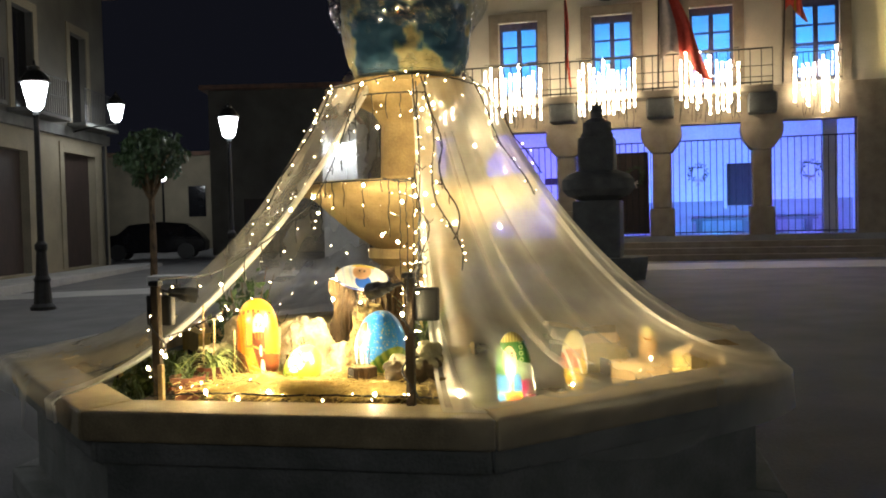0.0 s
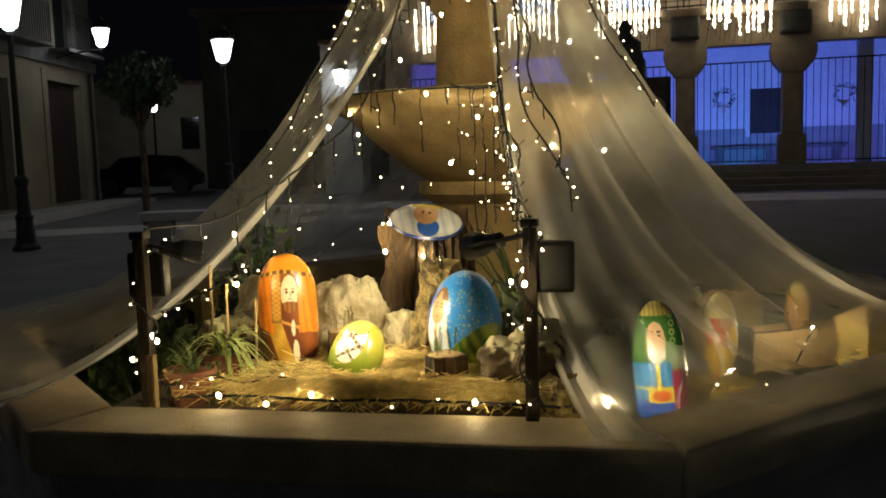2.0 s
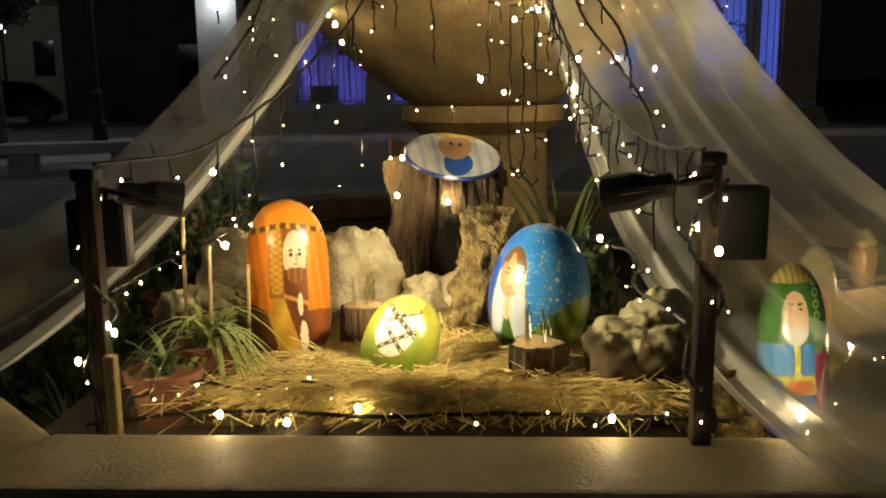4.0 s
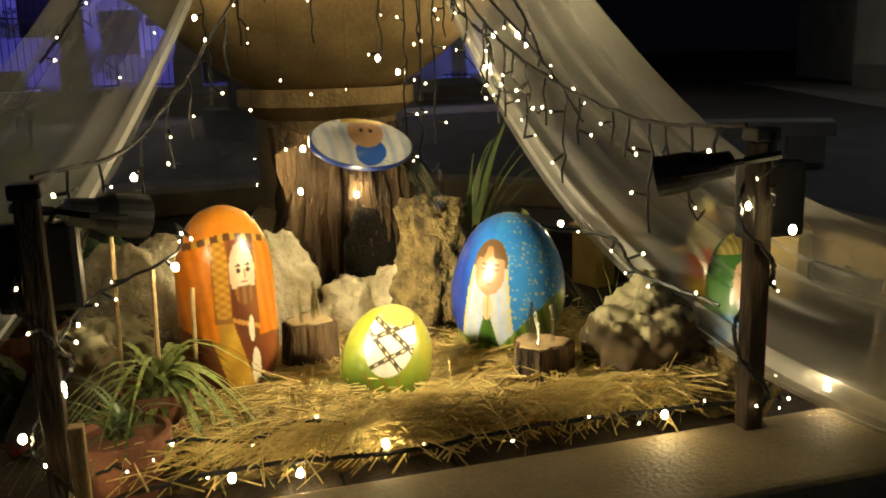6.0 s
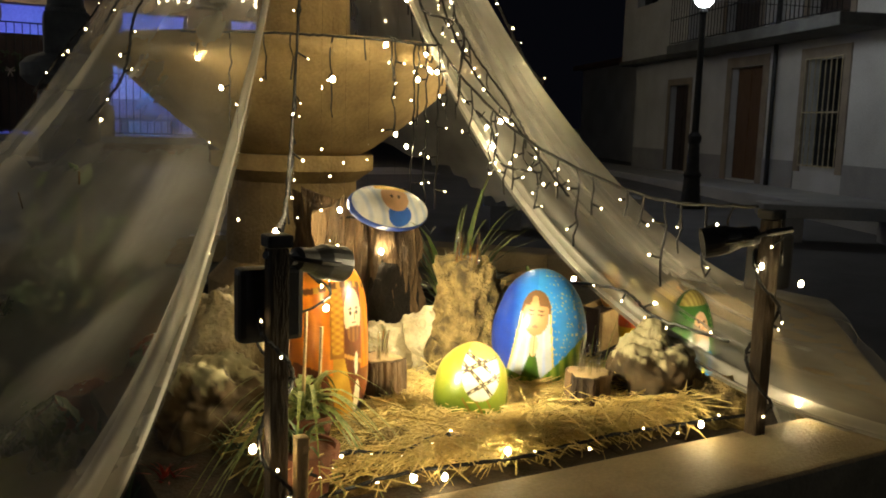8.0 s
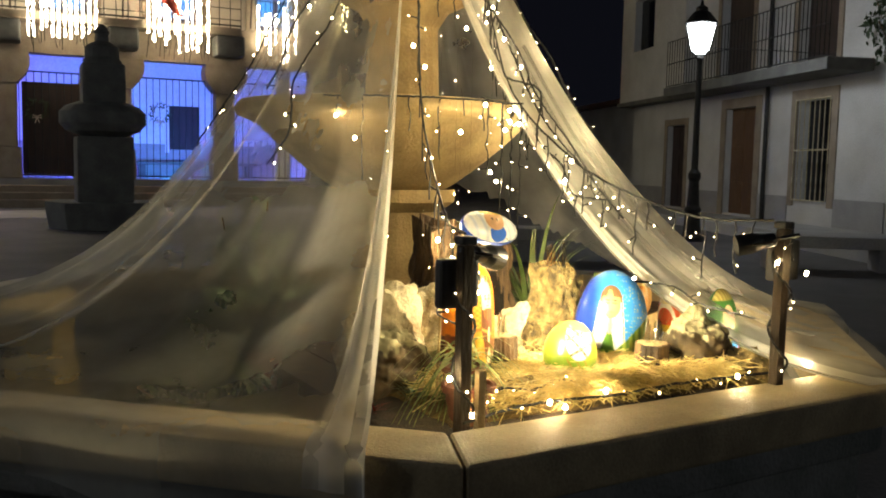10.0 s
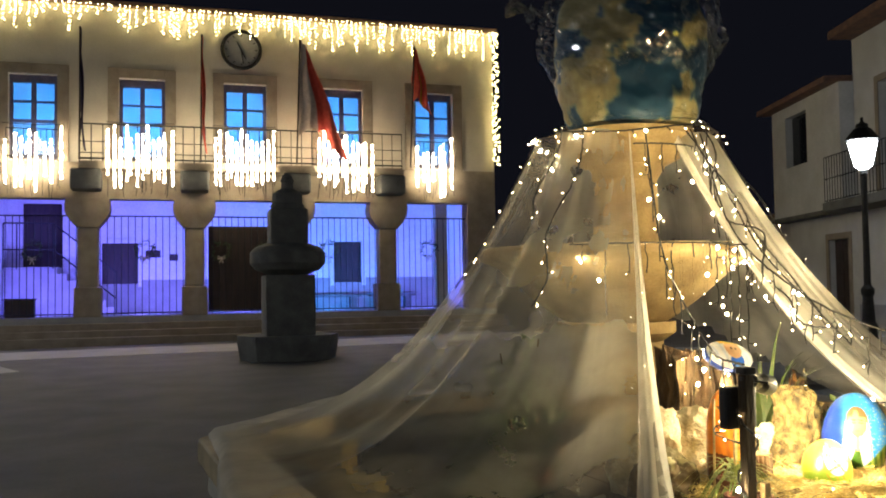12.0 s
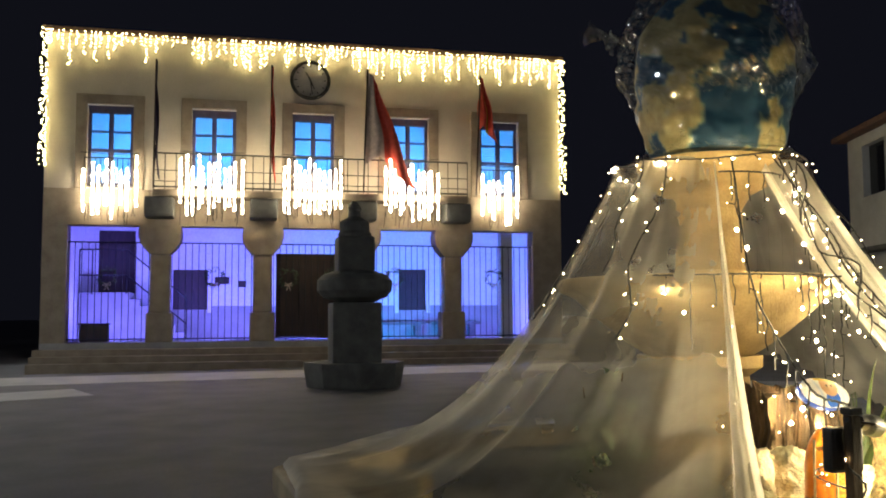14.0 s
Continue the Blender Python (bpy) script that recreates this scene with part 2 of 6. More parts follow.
def tube(bm, pts, r, seg=6, taper=1.0):
    pts = [Vector(p) for p in pts]
    rings = []
    for i, p in enumerate(pts):
        d = (pts[min(i + 1, len(pts) - 1)] - pts[max(i - 1, 0)])
        d = d.normalized() if d.length > 1e-9 else Vector((0, 0, 1))
        u = d.cross(Vector((0.31, 0.17, 0.93)))
        if u.length < 1e-3:
            u = d.cross(Vector((1, 0, 0)))
        u.normalize()
        v = d.cross(u)
        rr = r * (1 + (taper - 1) * i / max(1, len(pts) - 1))
        rings.append([bm.verts.new(p + rr * (math.cos(2 * math.pi * k / seg) * u + math.sin(2 * math.pi * k / seg) * v)) for k in range(seg)])
    for a, b in zip(rings, rings[1:]):
        for k in range(seg):
            bm.faces.new((a[k], a[(k + 1) % seg], b[(k + 1) % seg], b[k]))
    bm.faces.new(rings[0][::-1])
    bm.faces.new(rings[-1])
    return bm


def ground_z(x, y):
    return 0.012 * x + 0.010 * y - 0.02


# ---- ground ----
def build_ground():
    bm = bmesh.new()
    steps = [-400, -120, -60, -30, -15, -6, 0, 6, 12, 20, 30, 60, 120, 400]
    grid = [[bm.verts.new((x, y, ground_z(x, y) if abs(x) < 100 and abs(y) < 100 else ground_z(max(-60, min(60, x)), max(-60, min(60, y))))) for x in steps] for y in steps]
    for j in range(len(steps) - 1):
        for i in range(len(steps) - 1):
            bm.faces.new((grid[j][i], grid[j][i + 1], grid[j + 1][i + 1], grid[j + 1][i]))
    return tagged(part("ground", bm, PAVING), "grey stone paving of a town square", "ground", kind="structure")


def strip(name, p, q, width, height, mat, label):
    """A low flat band of stone on the ground from p to q."""
    p, q = Vector((*p, 0)), Vector((*q, 0))
    side = (q - p).normalized().cross(Vector((0, 0, 1))) * width / 2
    bm = bmesh.new()
    low, top = [], []
    for c in (p - side, q - side, q + side, p + side):
        z = ground_z(c.x, c.y)
        low.append(bm.verts.new((c.x, c.y, z - 0.1)))
        top.append(bm.verts.new((c.x, c.y, z + height)))
    bm.faces.new(top[::-1] if (q - p).x > 0 else top)
    for i in range(4):
        bm.faces.new((low[i], low[(i + 1) % 4], top[(i + 1) % 4], top[i]))
    bmesh.ops.recalc_face_normals(bm, faces=bm.faces)
    return tagged(part(name, bm, mat), label, "pavement", kind="structure")


build_ground()

# ---- town hall ----
TH = pose(8.5, 23.75, 0, 0, 0, -16)
U0, U1 = -10.65, 3.2
BAYS = [(-10.06, -8.08), (-7.51, -5.47), (-4.89, -2.87), (-2.27, -0.31), (0.35, 2.35)]
WINS = [-9.08, -6.48, -3.86, -1.23, 1.39]
FLOOR, ARCH, ROOF, PORCH = 0.92, 3.92, 8.9, 4.4
hall = tagged(new("town_hall"), "two-storey town hall with arcade porch, granite trim and festive lights", "town hall")
hall.matrix_world = TH


def wall_with_holes(name, u0, u1, z0, z1, v0, v1, holes, mat, parent, label=""):
    """A wall in the u-z plane, from v0 to v1 deep, with oblong holes (u0, u1, z0, z1)."""
    us = sorted({u0, u1, *[h[0] for h in holes], *[h[1] for h in holes]})
    zs = sorted({z0, z1, *[h[2] for h in holes], *[h[3] for h in holes]})
    bm = bmesh.new()
    solid = lambda i, j: 0 <= i < len(us) - 1 and 0 <= j < len(zs) - 1 and not any(
        h[0] < (us[i] + us[i + 1]) / 2 < h[1] and h[2] < (zs[j] + zs[j + 1]) / 2 < h[3] for h in holes)
    quad = lambda *c: bm.faces.new([bm.verts.new(p) for p in c])
    for i in range(len(us) - 1):
        for j in range(len(zs) - 1):
            if not solid(i, j):
                continue
            a, b, c, d = us[i], us[i + 1], zs[j], zs[j + 1]
            quad((a, v0, c), (b, v0, c), (b, v0, d), (a, v0, d))
            quad((a, v1, c), (a, v1, d), (b, v1, d), (b, v1, c))
            if not solid(i - 1, j):
                quad((a, v0, c), (a, v0, d), (a, v1, d), (a, v1, c))
            if not solid(i + 1, j):
                quad((b, v0, c), (b, v1, c), (b, v1, d), (b, v0, d))
            if not solid(i, j - 1):
                quad((a, v0, c), (a, v1, c), (b, v1, c), (b, v0, c))
            if not solid(i, j + 1):
                quad((a, v0, d), (b, v0, d), (b, v1, d), (a, v1, d))
    bmesh.ops.remove_doubles(bm, verts=bm.verts, dist=0.0005)
    return part(name, bm, mat, parent, label)


win_holes = [(c - 0.565, c + 0.565, 4.9, 7.06) for c in WINS]
wall_with_holes("front_wall", U0, U1, 4.86, ROOF, 0.0, 0.4, win_holes, RENDER_WALL, hall, "pale plaster upper wall")
part("stone_band", boxed((U0, -0.03, ARCH), (U1, 0.4, 4.857), 0.01), TH_STONE, hall, "granite band over the arcade")
for a, b in ((U0, BAYS[0][0]), (BAYS[4][1], U1)):
    part("corner_pier", boxed((a, -0.03, 0.2), (b, 0.5, ARCH - 0.002), 0.01), TH_STONE, hall)
for (_, a), (b, _) in zip(BAYS, BAYS[1:]):
    c = (a + b) / 2
    col = bmesh.new()
    box(col, (c - 0.33, -0.06, FLOOR), (c + 0.33, 0.55, FLOOR + 0.75), 0.03)
    box(col, (c - 0.25, 0.0, FLOOR + 0.75), (c + 0.25, 0.48, 3.2), 0.05)
    part("column", col, TH_STONE, hall)
    cap = bmesh.new()
    rings = []
    for k in range(13):
        f = k / 12
        w = 0.27 + 0.27 * math.sin(math.pi / 2 * min(1, f * 1.5)) - 0.02 * (f > 0.85)
        z, y = 3.2 + 0.716 * f, -0.05 - 0.1 * math.sin(math.pi / 2 * f)
        rings.append([cap.verts.new(p) for p in ((c - w, y, z), (c + w, y, z), (c + w, 0.5, z), (c - w, 0.5, z))])
    for a2, b2 in zip(rings, rings[1:]):
        for i in range(4):
            cap.faces.new((a2[i], a2[(i + 1) % 4], b2[(i + 1) % 4], b2[i]))
    cap.faces.new(rings[-1])
    cap.faces.new(rings[0][::-1])
    part("capital", cap, TH_STONE, hall, "rounded granite bracket capital")
for k, (v, z) in enumerate(((-1.05, 0.44), (-0.72, 0.60), (-0.38, 0.76))):
    part("step", boxed((U0 - 0.1, v, -0.2), (U1 + 0.1, v + 0.34, z), 0.015), TH_STONE, hall)
part("porch_floor", boxed((U0, -0.04, -0.2), (U1, PORCH, FLOOR)), DADO, hall)
wall_with_holes("porch_wall", U0, U1, 1.9, 4.3, PORCH, PORCH + 0.3, [(-0.75, 0.17, 1.9, 3.07), (-7.77, -6.73, 1.9, 3.02), (-9.94, -8.87, 2.29, 4.2)], PORCH_WALL, hall, "white porch wall")
wall_with_holes("porch_dado", U0, U1, FLOOR, 1.9, PORCH - 0.012, PORCH + 0.3, [(-0.75, 0.17, 1.75, 1.9), (-7.77, -6.73, 1.79, 1.9)], DADO, hall, "grey painted dado")
for a, b, c, d in ((-0.75, 0.17, 1.75, 3.07), (-7.77, -6.73, 1.79, 3.02), (-9.94, -8.87, 2.29, 4.2)):
    sh = part("shuttered_opening", boxed((a, PORCH + 0.12, c), (b, PORCH + 0.2, d)), DARK_WOOD, hall, "dark closed shutter")
    fr = bmesh.new()
    for lo, hi in (((a - 0.12, c - 0.1), (a, d + 0.12)), ((b, c - 0.1), (b + 0.12, d + 0.12)), ((a, d), (b, d + 0.12))):
        box(fr, (lo[0], PORCH - 0.05, lo[1]), (hi[0], PORCH - 0.014, hi[1]), 0.008)
    part("stone_surround", fr, PORCH_WALL, hall)
for u in (U0, U1 - 0.3):
    part("porch_side", boxed((u + 0.003, 0.5, 0.2), (u + 0.297, PORCH, 4.3)), PORCH_WALL, hall)
part("porch_ceiling", boxed((U0, 0.4, 4.3), (U1, PORCH + 0.3, 4.5)), PORCH_WALL, hall)
part("porch_beam", boxed((U0 + 0.3, 0.4, ARCH), (U1 - 0.3, 0.43, 4.3)), PORCH_WALL, hall)
# upper rooms behind the windows
room = bmesh.new()
box(room, (U0 + 0.2, 3.0, 4.6), (U1 - 0.2, 3.2, 8.6))
part("inner_wall", room, PORCH_WALL, hall)
for u in (U0, U1 - 0.3):
    part("side_wall", boxed((u, 0.4, 4.5), (u + 0.3, 9.0, ROOF)), RENDER_WALL, hall)
part("roof", boxed((U0 - 0.12, -0.12, ROOF), (U1 + 0.12, 9.0, ROOF + 0.14), 0.02), ROOF_TILE, hall, "low tiled roof edge")
part("back_wall", boxed((U0 + 0.3, 8.7, 0), (U1 - 0.3, 9.0, ROOF)), RENDER_WALL, hall)
for c in WINS:
    sur = bmesh.new()
    for a, b, z0, z1 in ((c - 0.84, c - 0.565, 4.86, 7.32), (c + 0.565, c + 0.84, 4.86, 7.32), (c - 0.565, c + 0.565, 7.06, 7.32)):
        box(sur, (a, -0.05, z0), (b, 0.02, z1), 0.012)
    part("window_surround", sur, TH_STONE, hall, "granite window surround")
    w = part("window", boxed((c - 0.565, 0.16, 4.9), (c - 0.48, 0.24, 7.06)), FRAME_PAINT, hall, "blue-lit window with dark glazing bars")
    for lo, hi in (((c + 0.48, 4.9), (c + 0.565, 7.06)), ((c - 0.48, 6.86), (c + 0.48, 7.06)), ((c - 0.48, 4.9), (c + 0.48, 5.05)), ((c - 0.06, 5.05), (c + 0.06, 6.86)),
                   ((c - 0.48, 6.36), (c - 0.06, 6.41)), ((c + 0.06, 6.36), (c + 0.48, 6.41)), ((c - 0.48, 5.85), (c - 0.06, 5.93)), ((c + 0.06, 5.85), (c + 0.48, 5.93))):
        part("glazing_bar", boxed((lo[0], 0.16, lo[1]), (hi[0], 0.24, hi[1])), FRAME_PAINT, w)
    for a, b in ((c - 0.48, c - 0.06), (c + 0.06, c + 0.48)):
        for z0, z1 in ((6.41, 6.86), (5.93, 6.36), (5.05, 5.85)):
            p = part("pane", boxed((a, 0.19, z0), (b, 0.2, z1)), GLASS, w)
            p.visible_shadow = False
# balcony with railing
bal = bmesh.new()
box(bal, (-7.95, -0.75, 4.62), (0.28, -0.03, 4.8), 0.03)
part("balcony_slab", bal, TH_STONE, hall, "granite balcony slab")
for (_, a), (b, _) in zip(BAYS, BAYS[1:]):
    c = (a + b) / 2
    part("balcony_bracket", boxed((c - 0.36, -0.68, 4.1), (c + 0.36, -0.035, 4.618), 0.06), DARK_STONE, hall)


def rail_panel(u0, u1, v, z0, z1, gap, name, r=0.011):
    n = max(2, round((u1 - u0) / gap))
    top = part(name, tube(bmesh.new(), [(u0, v, z1), (u1, v, z1)], r * 1.5, 4), IRON, hall)
    part("bottom_rail", tube(bmesh.new(), [(u0, v, z0 + 0.06), (u1, v, z0 + 0.06)], r * 1.5, 4), IRON, top)
    first = None
    for k in range(n + 1):
        u = u0 + (u1 - u0) * k / n
        if not first:
            first = part("bar", tube(bmesh.new(), [(0, v, z0), (0, v, z1)], r, 4), IRON, top)
            first.location.x = u
        else:
            o = new("bar", first.data)
            o.parent, o.location.x = top, u
    return top


rail_panel(-7.93, 0.26, -0.72, 4.8, 5.72, 0.27, "balcony_railing", 0.014)
for z in (5.0, 5.28):
    part("railing_crossbar", tube(bmesh.new(), [(-7.93, -0.72, z), (0.26, -0.72, z)], 0.012, 4), IRON, hall)
for c in (WINS[0], WINS[4]):
    rail_panel(c - 0.6, c + 0.6, -0.1, 4.9, 5.65, 0.13, "window_railing")
for k, (a, b) in enumerate(BAYS):
    rail_panel(a, b, 0.2, FLOOR + 0.02, 3.5, 0.165, "gate_grille", 0.012)
    if k == 2:
        part("gate_panel", boxed((a + 0.06, 0.22, FLOOR + 0.1), (b - 0.06, 0.25, 3.25)), DARK_WOOD, hall, "dark sheet-metal gate")
part("porch_pillar", boxed((1.62, 0.75, FLOOR), (1.98, 1.05, 4.3), 0.02), PORCH_WALL, hall)
# stair rail and boxes in the porch
part("stair_landing", boxed((-10.3, PORCH - 1.0, FLOOR), (-8.903, PORCH - 0.014, 2.29)), DADO, hall)
for k in range(6):
    part("stair_step", boxed((-8.9 + 0.26 * k, PORCH - 1.0, FLOOR), (-8.643 + 0.26 * k, PORCH - 0.014, 2.29 - 0.196 * (k + 1))), DADO, hall)
for dz in (0.5, 1.25):
    part("stair_rail", tube(bmesh.new(), [(-10.3, PORCH - 1.0, 2.29 + dz), (-9.0, PORCH - 1.0, 2.29 + dz), (-7.3, PORCH - 1.0, 0.86 + dz)], 0.022, 5), IRON, hall)
for u, z in ((-10.3, 2.29), (-9.95, 2.29), (-9.0, 2.29), (-8.15, 1.6), (-7.3, FLOOR)):
    part("stair_post", tube(bmesh.new(), [(u, PORCH - 1.0, z - 0.05), (u, PORCH - 1.0, z + 1.25)], 0.02, 5), IRON, hall)


def on_hall(u, v, z):
    return TH @ Vector((u, v, z))


def bench(u, length, label):
    b = thing("bench", label, "bench", on_hall(u, PORCH - 0.35, FLOOR), -16)
    part("seat", boxed((-length / 2, -0.2, 0.36), (length / 2, 0.2, 0.45), 0.015), DARK_STONE, b)
    for x in (-length / 2 + 0.15, length / 2 - 0.35):
        part("leg", boxed((x, -0.16, 0), (x + 0.2, 0.16, 0.358), 0.01), DARK_STONE, b)
    return b


bench(-0.9, 1.9, "dark stone bench against the porch wall")
bench(1.1, 1.5, "dark stone bench against the porch wall")
pl = thing("planter_box", "dark square planter box on the porch floor", "planter", on_hall(-9.5, 0.95, FLOOR), -16)
part("box", boxed((-0.35, -0.2, 0), (0.35, 0.2, 0.45), 0.02), DARK_WOOD, pl)
part("rim", boxed((-0.38, -0.23, 0.452), (0.38, 0.23, 0.49), 0.01), DARK_WOOD, pl)


def wreath(u, z, r=0.2):
    w = thing("wreath", "green Christmas wreath with a bow hung on the gate", "wreath", on_hall(u, 0.13, z), -16, "gate wreaths")
    bm = bmesh.new()
    rnd = random.Random(int(u * 100))
    for k in range(70):
        a = rnd.uniform(0, 2 * math.pi)
        d = rnd.uniform(-0.05, 0.05)
        p = Vector(((r + d) * math.cos(a), rnd.uniform(-0.03, 0.03), (r + d) * math.sin(a)))
        q = p + Vector((math.cos(a + rnd.uniform(-2, 2)), rnd.uniform(-0.5, 0.5), math.sin(a + rnd.uniform(-2, 2)))) * 0.08
        tube(bm, [p, (p + q) / 2 + Vector((0, -0.01, 0)), q], 0.014, 4, 0.3)
    part("ring", bm, LEAF_DARK, w)
    bw = bmesh.new()
    for s in (-1, 1):
        tube(bw, [(0, -0.05, -r), (s * 0.08, -0.06, -r + 0.06), (s * 0.1, -0.06, -r - 0.02), (0, -0.05, -r)], 0.015, 4)
        tube(bw, [(0, -0.05, -r), (s * 0.05, -0.05, -r - 0.14)], 0.012, 4)
    part("bow", bw, CLOTH_PALE, w)


for u, z in ((1.23, 2.61), (-1.62, 2.6), (-3.3, 2.6), (-4.5, 2.6), (-6.42, 2.6), (-9.1, 2.6)):
    wreath(u, z)
plq = thing("wall_plaque", "small dark plaques on the porch wall", "plaque", on_hall(-6.3, PORCH - 0.03, 2.68), -16)
part("plate", boxed((-0.22, 0, -0.1), (0.22, 0.015, 0.12), 0.004), DARK_WOOD, plq)
plq = thing("wall_plaque", "small dark plaques on the porch wall", "plaque", on_hall(-5.69, PORCH - 0.03, 2.58), -16)
part("plate", boxed((-0.12, 0, -0.1), (0.12, 0.015, 0.1), 0.004), DARK_WOOD, plq)

clk = thing("wall_clock", "round clock with grey face and dark rim on the facade", "clock", on_hall(-3.96, -0.02, 7.97), -16)
bm = bmesh.new()
lathe(bm, [(0.46, -0.02), (0.46, 0.03)], 40)
bmesh.ops.rotate(bm, verts=bm.verts, matrix=Matrix.Rotation(radians(90), 3, "X"))
part("face", bm, CLOCK_FACE, clk)
bm = bmesh.new()
ring = [(0.5 * math.cos(2 * math.pi * k / 40), -0.04, 0.5 * math.sin(2 * math.pi * k / 40)) for k in range(41)]
tube(bm, ring, 0.05, 8)
part("rim", bm, IRON, clk)
for nm, ang, ln in (("hour_hand", 155, 0.27), ("minute_hand", 172, 0.38), ("minute_hand", 330, 0.24)):
    a = radians(ang)
    part(nm, tube(bmesh.new(), [(0, -0.05, 0), (math.sin(a) * ln, -0.05, math.cos(a) * ln)], 0.022, 4, 0.5), IRON, clk)
for k in range(12):
    a = radians(30 * k)
    part("hour_mark", tube(bmesh.new(), [(0.36 * math.sin(a), -0.042, 0.36 * math.cos(a)), (0.42 * math.sin(a), -0.042, 0.42 * math.cos(a))], 0.014, 4), IRON, clk)


def flag(u, base, top, colours, width, drop, label, lean=0.25):
    f = thing("flag", label, "flag", on_hall(u, -0.75, base), -16, "facade flags")
    h = top - base
    part("pole", tube(bmesh.new(), [(0, 0, 0), (lean * 0.3, -lean, h)], 0.022, 6), DARK_WOOD, f)
    for k, (mat, s0, s1) in enumerate(colours):
        bm = bmesh.new()
        rows = []
        for j in range(15):
            t = j / 14
            row = []
            for i in range(9):
                s = s0 + (s1 - s0) * i / 8
                x = lean * 0.3 * (1 - t * 0.6) + width * s * (0.25 + 1.1 * t) + 0.03 * math.sin(9 * t + 4 * s)
                y = -lean * (1 - t * 0.5) + 0.09 * math.sin(11 * s + 2 * t) * (0.3 + t)
                z = h - 0.03 - drop * t * (1 - 0.12 * math.sin(5 * s)) - 0.35 * s * width
                row.append(bm.verts.new((x, y, z)))
            rows.append(row)
        for a, b in zip(rows, rows[1:]):
            for i in range(8):
                bm.faces.new((a[i], a[i + 1], b[i + 1], b[i]))
        part("cloth", bm, mat, f, smooth=True)
    return f


flag(-2.6, 4.82, 8.1, [(CLOTH_PALE, 0.0, 0.42), (CLOTH_RED, 0.42, 1.0)], 1.0, 2.5, "red and pale regional flag hanging from its pole")
flag(0.5, 4.82, 8.1, [(CLOTH_RED, 0.0, 0.5), (CLOTH_YELLOW, 0.5, 0.62), (CLOTH_RED, 0.62, 1.0)], 0.42, 1.5, "red and yellow flag hanging from its pole")
flag(-5.04, 4.82, 8.1, [(CLOTH_RED, 0.0, 1.0)], 0.1, 2.7, "narrow furled red flag on its pole", 0.1)
flag(-7.93, 4.82, 8.1, [(CLOTH_DARK, 0.0, 1.0)], 0.1, 2.7, "narrow furled dark flag on its pole", 0.1)

# light curtains, icicles
rnd = random.Random(4)


def curtain(u0, u1, v, z0, z1, n):
    c = thing("light_curtain", "curtain of bright white light tubes hung from the railing", "light curtain", on_hall((u0 + u1) / 2, v, z1), -16, "railing light curtains")
    w = u1 - u0
    for k in range(n):
        x = -w / 2 + w * (k + 0.5) / n + rnd.uniform(-0.04, 0.04)
        top, low = rnd.uniform(-0.45, 0.0), z0 - z1 + rnd.uniform(-0.1, 0.35)
        bm, rings, z = bmesh.new(), [], top
        while z > low:
            r, dx = rnd.choice((0.006, 0.02, 0.03, 0.04)), rnd.uniform(-0.015, 0.015)
            rings.append([bm.verts.new((x + dx + r * math.cos(q), r * math.sin(q), z)) for q in (0, 1.26, 2.51, 3.77, 5.03)])
            z -= rnd.uniform(0.02, 0.045)
        for p, q in zip(rings, rings[1:]):
            for i in range(5):
                bm.faces.new((p[i], q[i], q[(i + 1) % 5], p[(i + 1) % 5]))
        part("tube", bm, TUBE, c)
    for k in range(n * 2):
        x, z = rnd.uniform(-w / 2, w / 2), z0 - z1 + rnd.uniform(-0.05, 0.3)
        part("loose_wire", tube(bmesh.new(), [(x, 0.0, z + 0.2), (x + rnd.uniform(-0.03, 0.03), 0.0, z), (x + rnd.uniform(-0.06, 0.06), 0.0, z - rnd.uniform(0.1, 0.3))], 0.009, 3), BLACK, c)
    part("cable", tube(bmesh.new(), [(-w / 2, 0.02, 0.02), (0, 0.02, -0.01), (w / 2, 0.02, 0.02)], 0.01, 4), BLACK, c)
    return c


for (u0, u1, v, n) in ((-9.75, -8.35, -0.2, 8), (-7.3, -5.7, -0.82, 12), (-4.75, -3.15, -0.82, 12), (-2.1, -0.55, -0.82, 12), (0.75, 1.9, -0.2, 7)):
    curtain(u0, u1, v, 4.15, 5.75, n)


def bead(bm, p, r):
    x, y, z = p
    v = [bm.verts.new(c) for c in ((x + r, y, z), (x - r, y, z), (x, y + r, z), (x, y - r, z), (x, y, z + r), (x, y, z - r))]
    for a, b in ((0, 2), (2, 1), (1, 3), (3, 0)):
        bm.faces.new((v[a], v[b], v[4]))
        bm.faces.new((v[b], v[a], v[5]))


ice = tagged(new("icicle_lights"), "dense warm icicle lights along the roof edge", "string lights", kind="stuff")
ice.matrix_world = TH
bm, cb = bmesh.new(), bmesh.new()
tube(cb, [(U0 - 0.1, -0.17, ROOF + 0.02), (U1 + 0.1, -0.17, ROOF + 0.02)], 0.012, 4)
u = U0
while u < U1:
    ln = rnd.choice((0.2, 0.35, 0.5, 0.65, 0.8)) * rnd.uniform(0.8, 1.1)
    z = ROOF
    tube(cb, [(u, -0.17, ROOF), (u + 0.02, -0.17, ROOF - ln)], 0.005, 3)
    while z > ROOF - ln:
        bead(bm, (u + rnd.uniform(-0.03, 0.03), -0.18 + rnd.uniform(-0.03, 0.03), z), rnd.uniform(0.013, 0.028))
        z -= rnd.uniform(0.06, 0.11)
    u += rnd.uniform(0.08, 0.2)
